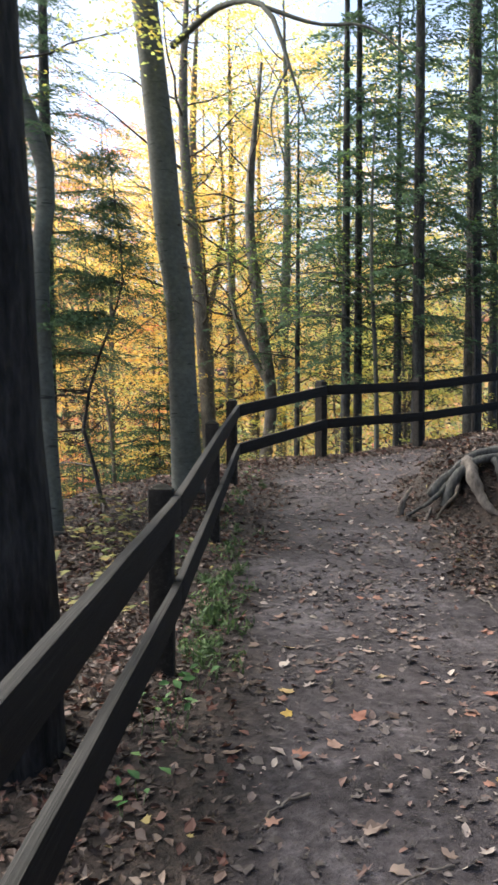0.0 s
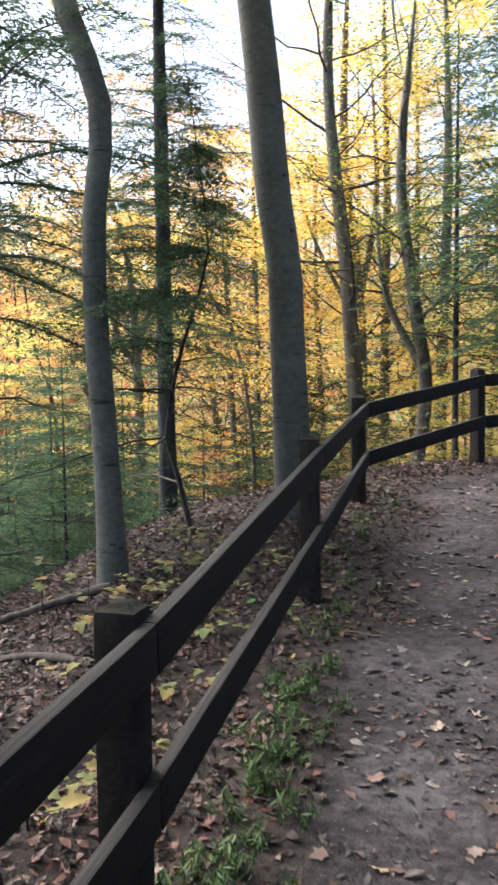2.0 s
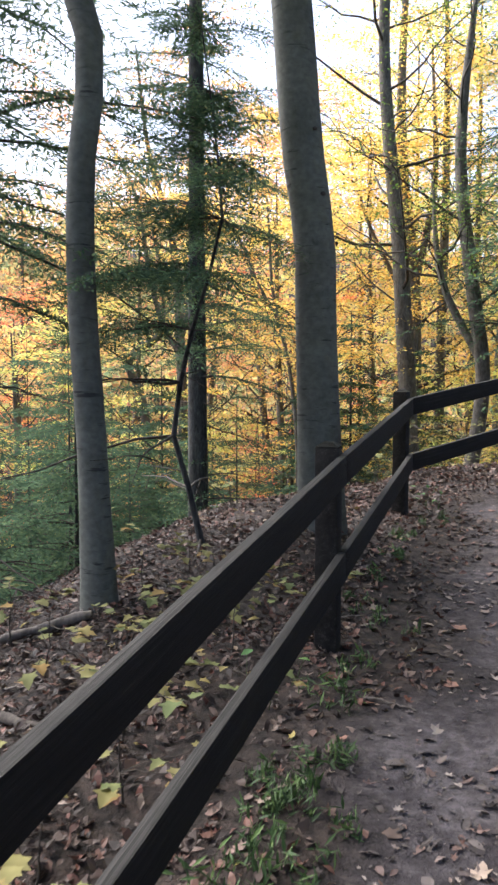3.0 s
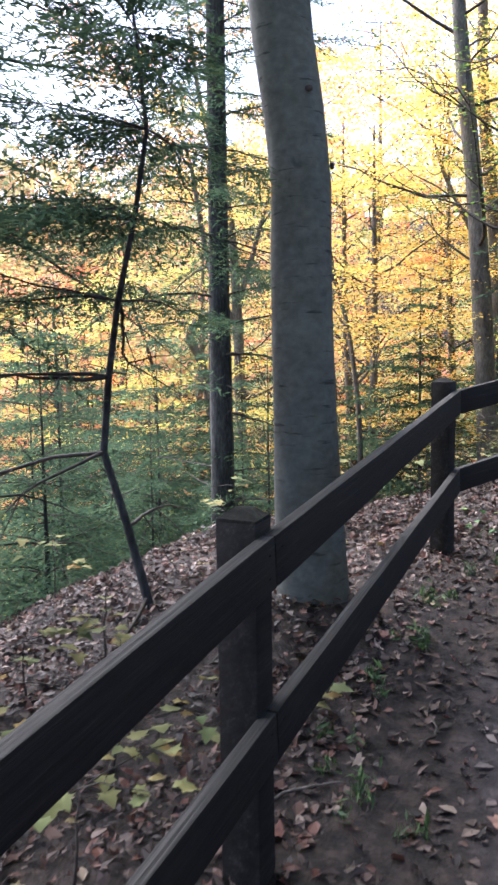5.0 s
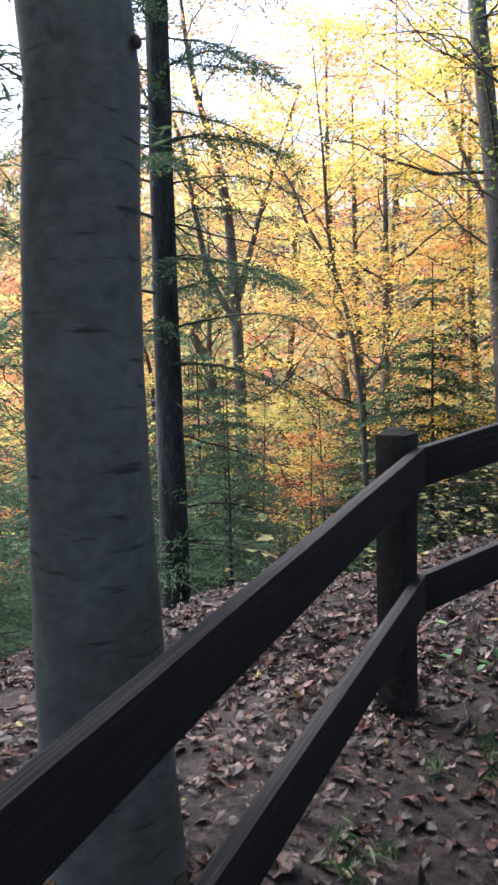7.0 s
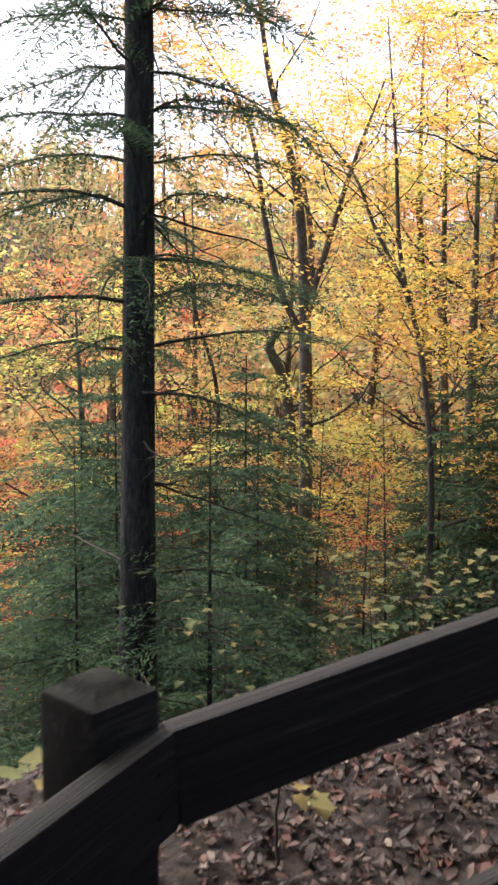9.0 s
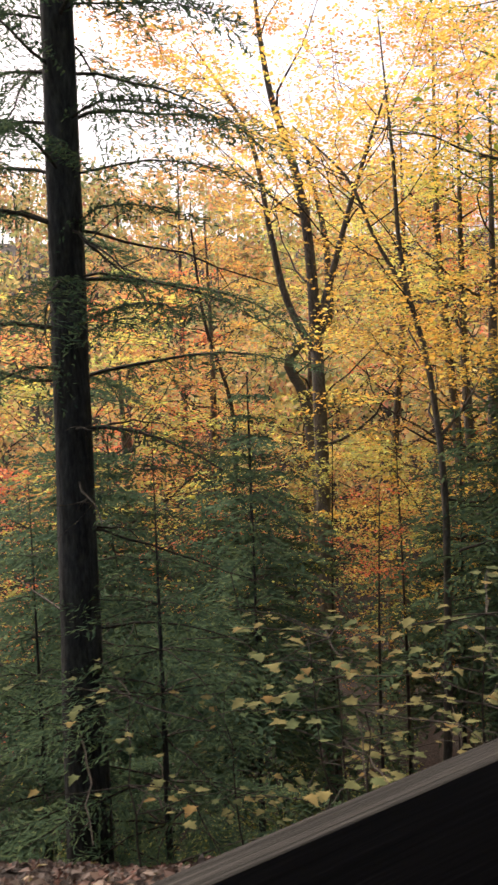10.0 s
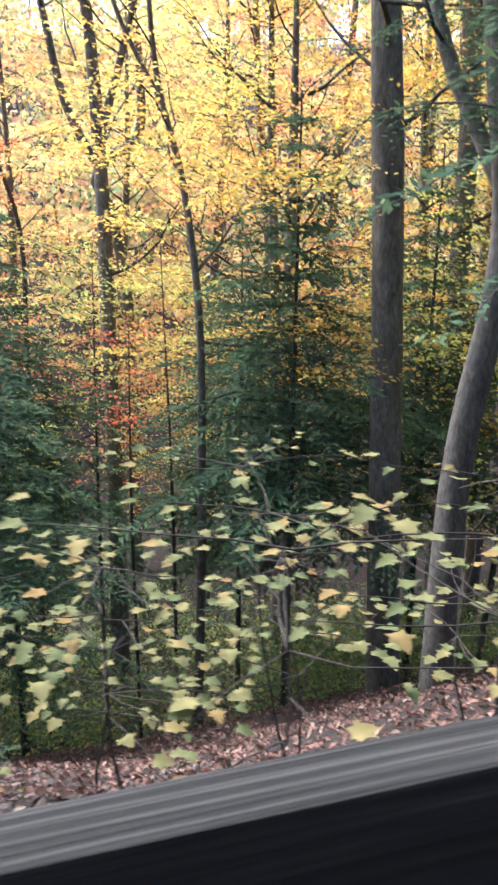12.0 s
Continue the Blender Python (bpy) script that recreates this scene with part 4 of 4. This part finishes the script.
def seedling(x, y, h, n, seed, reach=0.46, size=0.056, lean=(0, 0)):
    """A maple seedling: a thin stem with side twigs and level, lobed leaves."""
    g = np.random.default_rng(seed)
    z = float(ground_z(x, y))
    e = tagged(empty_at("maple_seedling", x, y, z), "low maple seedling with pale yellow-green lobed leaves", "seedling", "maple seedlings")
    stem = limb_line((x, y, z - 0.03), (lean[0] + g.normal(0, 0.12), lean[1] + g.normal(0, 0.12), 1), h, 0, 0.12, 8, g)
    wood = [tube(stem, np.linspace(0.006, 0.002, 8), 5)]
    spots = []
    for k in range(max(3, n // 4)):
        s = g.integers(3, 8)
        az = k * 2.4 + g.uniform(-0.4, 0.4)
        tw = limb_line(stem[s], (math.cos(az), math.sin(az), 0.15), reach * g.uniform(0.5, 1.2), -0.05, 0.1, 5, g)
        wood.append(tube(tw, np.linspace(0.003, 0.0012, 5), 4))
        spots += [(tw[4], az), (tw[3], az + 0.8), (tw[2], az - 0.8), (tw[4], az + 0.4)]
    for k, (V, F) in enumerate(wood):
        put("twig" if k else "stem", mesh_np("stem", V, F, M_TWIG), e)
    for k in range(n):
        c, az = spots[k % len(spots)]
        c = c + g.normal(0, 0.025, 3)
        put("leaf", SEED_LEAF[g.integers(0, 4)], e, at=pose(c[0], c[1], c[2], g.normal(-4, 7), g.normal(0, 7), math.degrees(az) - 90 + g.normal(0, 35)) @ Matrix.Scale(size * g.uniform(0.6, 1.2), 4))
    return e


SEEDLINGS = [(-1.4, 11.9, 0.75, 34), (-0.95, 12.4, 0.85, 34), (-1.9, 12.5, 0.9, 30), (-0.4, 12.9, 0.85, 36), (0.1, 13.3, 0.8, 34), (-0.9, 13.4, 1.0, 34), (-0.2, 13.9, 1.1, 34), (0.55, 13.9, 0.9, 28), (-1.6, 13.4, 1.1, 30), (-2.3, 11.6, 0.6, 20),
             (0.75, 12.75, 0.62, 26), (0.35, 12.35, 0.5, 18), (-1.1, 11.3, 0.35, 12), (-0.55, 11.8, 0.4, 14), (-2.7, 12.9, 1.0, 20), (0.9, 13.3, 0.75, 22)]
for i, (x, y, h, n) in enumerate(SEEDLINGS):
    seedling(x, y, h + 0.22, int(n * 2.0), 300 + i, 0.5, 0.062)
for i, (x, y, h, n) in enumerate([(-1.7, 5.9, 0.3, 14), (-1.35, 4.7, 0.28, 12), (-2.0, 5.2, 0.35, 14), (-1.15, 3.7, 0.3, 12), (-1.6, 6.6, 0.3, 12), (-1.9, 6.9, 0.4, 14), (-2.6, 5.9, 0.4, 14), (-1.2, 2.9, 0.3, 10), (-1.5, 9.4, 0.35, 12), (-2.4, 9.3, 0.45, 14), (-1.1, 9.9, 0.3, 10), (-0.95, 5.1, 0.22, 6), (-0.5, 10.5, 0.25, 6), (-3.2, 8.3, 0.5, 14)]):
    seedling(x, y, h, n, 340 + i, 0.3, 0.085)


for i, (x, y) in enumerate([(-1.3, 5.0), (-1.55, 5.3), (-1.2, 5.6), (-1.75, 5.6), (-1.45, 6.2), (-1.15, 4.3), (-1.5, 4.2), (-1.05, 6.5), (-2.1, 6.6), (-1.3, 3.2)]):
    seedling(x, y, 0.2 + 0.05 * (i % 3), 16, 370 + i, 0.28, 0.078)


def weed(x, y, h, seed, kind):
    g = np.random.default_rng(seed)
    z = float(ground_z(x, y))
    e = tagged(empty_at("weed_clump", x, y, z), "low green weeds growing under the lower rail", "weeds", "weeds along the fence")
    wood, C, Y = [], [], []
    for k in range(kind):
        st = limb_line((x + g.normal(0, 0.06), y + g.normal(0, 0.1), z - 0.02), (g.normal(0, 0.45), g.normal(0, 0.45), 1), h * g.uniform(0.6, 1.2), -0.25, 0.1, 7, g)
        wood.append(tube(st, np.linspace(0.0025, 0.001, 7), 4))
        for s in range(1, 7):
            for _ in range(4):
                C.append(st[s] + g.normal(0, 0.019, 3))
    V, F = join(wood)
    tagged(put("stem_tuft", mesh_np("stem_tuft", V, F, M_HERB), e), kind="stuff")
    put("foliage", leaf_cloud("foliage", np.array(C), g.uniform(0.03, 0.075, len(C)), M_HERB, SPRIG * np.array([0.45, 1, 1.6]), 0.7, pitch=0.7), e)


for i in range(30):
    g = np.random.default_rng(500 + i)
    y = 2.9 + i * 0.085 if i < 22 else 5.2 + (i - 22) * 0.45
    weed(-0.6 + g.normal(0, 0.08), y + g.normal(0, 0.04), g.uniform(0.07, 0.17), 500 + i, 4)


M_VINE = leafy("broad_green_leaf", [(0.0, (0.04, 0.1, 0.03)), (0.7, (0.085, 0.18, 0.055)), (1.0, (0.16, 0.26, 0.08))], 0.3, per_object=True)
ROUND = mesh_np("leaf", np.concatenate([FOLD * np.array([1.5, 1, 0.7]), [[0, 0, -0.02]]]), [(i, (i + 1) % 6, 6) for i in range(6)], M_VINE)


def broad_weed(x, y, h, n, seed):
    g = np.random.default_rng(seed)
    z = float(ground_z(x, y))
    e = tagged(empty_at("broadleaf_weed", x, y, z), "low weed with broad bright green leaves", "weeds", "broadleaf weeds")
    for k in range(n):
        st = limb_line((x + g.normal(0, 0.07), y + g.normal(0, 0.13), z - 0.02), (g.normal(0, 0.3), g.normal(0, 0.3), 1), h * g.uniform(0.4, 1.2), 0, 0.1, 5, g)
        V, F = tube(st, np.linspace(0.002, 0.001, 5), 4)
        put("stem", mesh_np("stem", V, F, M_HERB), e)
        c = st[4]
        put("leaf", ROUND, e, at=pose(c[0], c[1], c[2], g.normal(-15, 15), g.normal(0, 15), g.uniform(0, 360)) @ Matrix.Scale(g.uniform(0.035, 0.06), 4))


for i, (x, y, h, n) in enumerate([(-0.66, 2.1, 0.2, 14), (-0.62, 2.5, 0.14, 9), (-0.7, 1.7, 0.13, 8), (-0.56, 9.1, 0.16, 9), (-0.95, 5.2, 0.18, 7)]):
    broad_weed(x, y, h, n, 560 + i)


def stick(name, label, pts, r, mat, cat, seed=1):
    P = smooth_line(pts, 16)
    P = P + np.random.default_rng(seed).normal(0, 0.004 + 0.1 * max(0, r - 0.03), P.shape)
    V, F = tube(P, np.r_[r * 0.7, np.linspace(r, r * 0.45, 14), r * 0.1] * np.random.default_rng(seed + 50).uniform(0.85, 1.15, 16), 9, 0.2, seed)
    return tagged(put(name, mesh_np(name, V, F, mat)), label, cat)


def on_ground(x, y, up=0.01):
    return (x, y, float(ground_z(x, y)) + up)


for i in range(46):
    g = np.random.default_rng(600 + i)
    x, y = g.uniform(-2.8, 1.6), g.uniform(-0.5, 11)
    a, L = g.uniform(0, 6.28), g.uniform(0.15, 0.55)
    stick("twig", "thin bare twig lying on the forest floor", [on_ground(x + math.cos(a) * L * s + g.normal(0, 0.02), y + math.sin(a) * L * s, 0.012) for s in (0, 0.35, 0.7, 1)], g.uniform(0.004, 0.009), M_DEAD if i % 2 else M_TWIG, "twig", i)
stick("fallen_branch", "pale fallen branch lying by the grey tree", [on_ground(-2.2, 6.1, 0.03), on_ground(-2.7, 5.9, 0.04), on_ground(-3.3, 5.5, 0.05)], 0.035, M_DEAD, "branch", 3)
stick("fallen_branch", "bark-covered branch lying behind the fence", [on_ground(-1.5, 4.6, 0.03), on_ground(-2.1, 4.9, 0.03), on_ground(-2.9, 5.0, 0.04)], 0.03, M_TWIG, "branch", 4)

# exposed roots of the bank
ROOTS = [
    ("bare grey root reaching down the bank", [(1.64, 7.1, 0.92), (1.66, 6.92, 0.86), (1.7, 6.8, 0.68), (1.8, 6.7, 0.5), (1.92, 6.6, 0.4)], 0.075, M_DEAD),
    ("pale root slanting down the bank face", [(2.02, 7.06, 0.9), (2.12, 6.84, 0.8), (2.22, 6.72, 0.66), (2.42, 6.55, 0.46)], 0.08, M_DEAD),
    ("thick dark root arching along the top of the bank", [(1.42, 6.98, 0.5), (1.5, 7.02, 0.7), (1.6, 7.0, 0.85), (1.78, 6.98, 0.97), (2.05, 6.95, 0.99), (2.4, 7.02, 1.0), (2.9, 7.1, 0.93)], 0.055, M_HBARK),
    ("knotted dark root over the bank edge", [(1.3, 7.12, 0.6), (1.52, 7.1, 0.82), (1.75, 7.08, 1.0), (2.0, 7.05, 1.05), (2.3, 7.12, 1.02), (2.6, 7.0, 0.98)], 0.06, M_HBARK),
    ("dark root hanging over the bank edge", [(1.85, 7.04, 0.98), (1.9, 6.9, 0.92), (1.93, 6.82, 0.76), (2.02, 6.74, 0.6)], 0.045, M_HBARK),
    ("thin dark rootlet below the bank", [(1.5, 7.12, 0.78), (1.36, 7.0, 0.62), (1.2, 6.95, 0.5), on_ground(1.02, 6.9)], 0.03, M_HBARK),
    ("thin dark rootlet curling out of the soil", [(1.56, 7.0, 0.72), (1.5, 6.88, 0.62), (1.36, 6.8, 0.5), on_ground(1.28, 6.72)], 0.022, M_TWIG),
    ("short broken root stub", [on_ground(0.98, 7.0, -0.03), (1.02, 7.0, 0.56), (1.1, 7.02, 0.7)], 0.034, M_DEAD),
    ("small broken root stub in the leaves", [on_ground(1.2, 6.78, -0.03), (1.22, 6.78, 0.44), (1.26, 6.8, 0.52)], 0.026, M_DEAD),
    ("thin dark root crossing the leaves", [on_ground(1.9, 6.4, 0.01), on_ground(2.05, 6.36, 0.02), on_ground(2.25, 6.28, 0.02), on_ground(2.5, 6.25, 0.01)], 0.022, M_HBARK),
]
for i, (label, pts, r, mat) in enumerate(ROOTS):
    stick("exposed_root", label, pts, r, mat, "root", 5 + i)
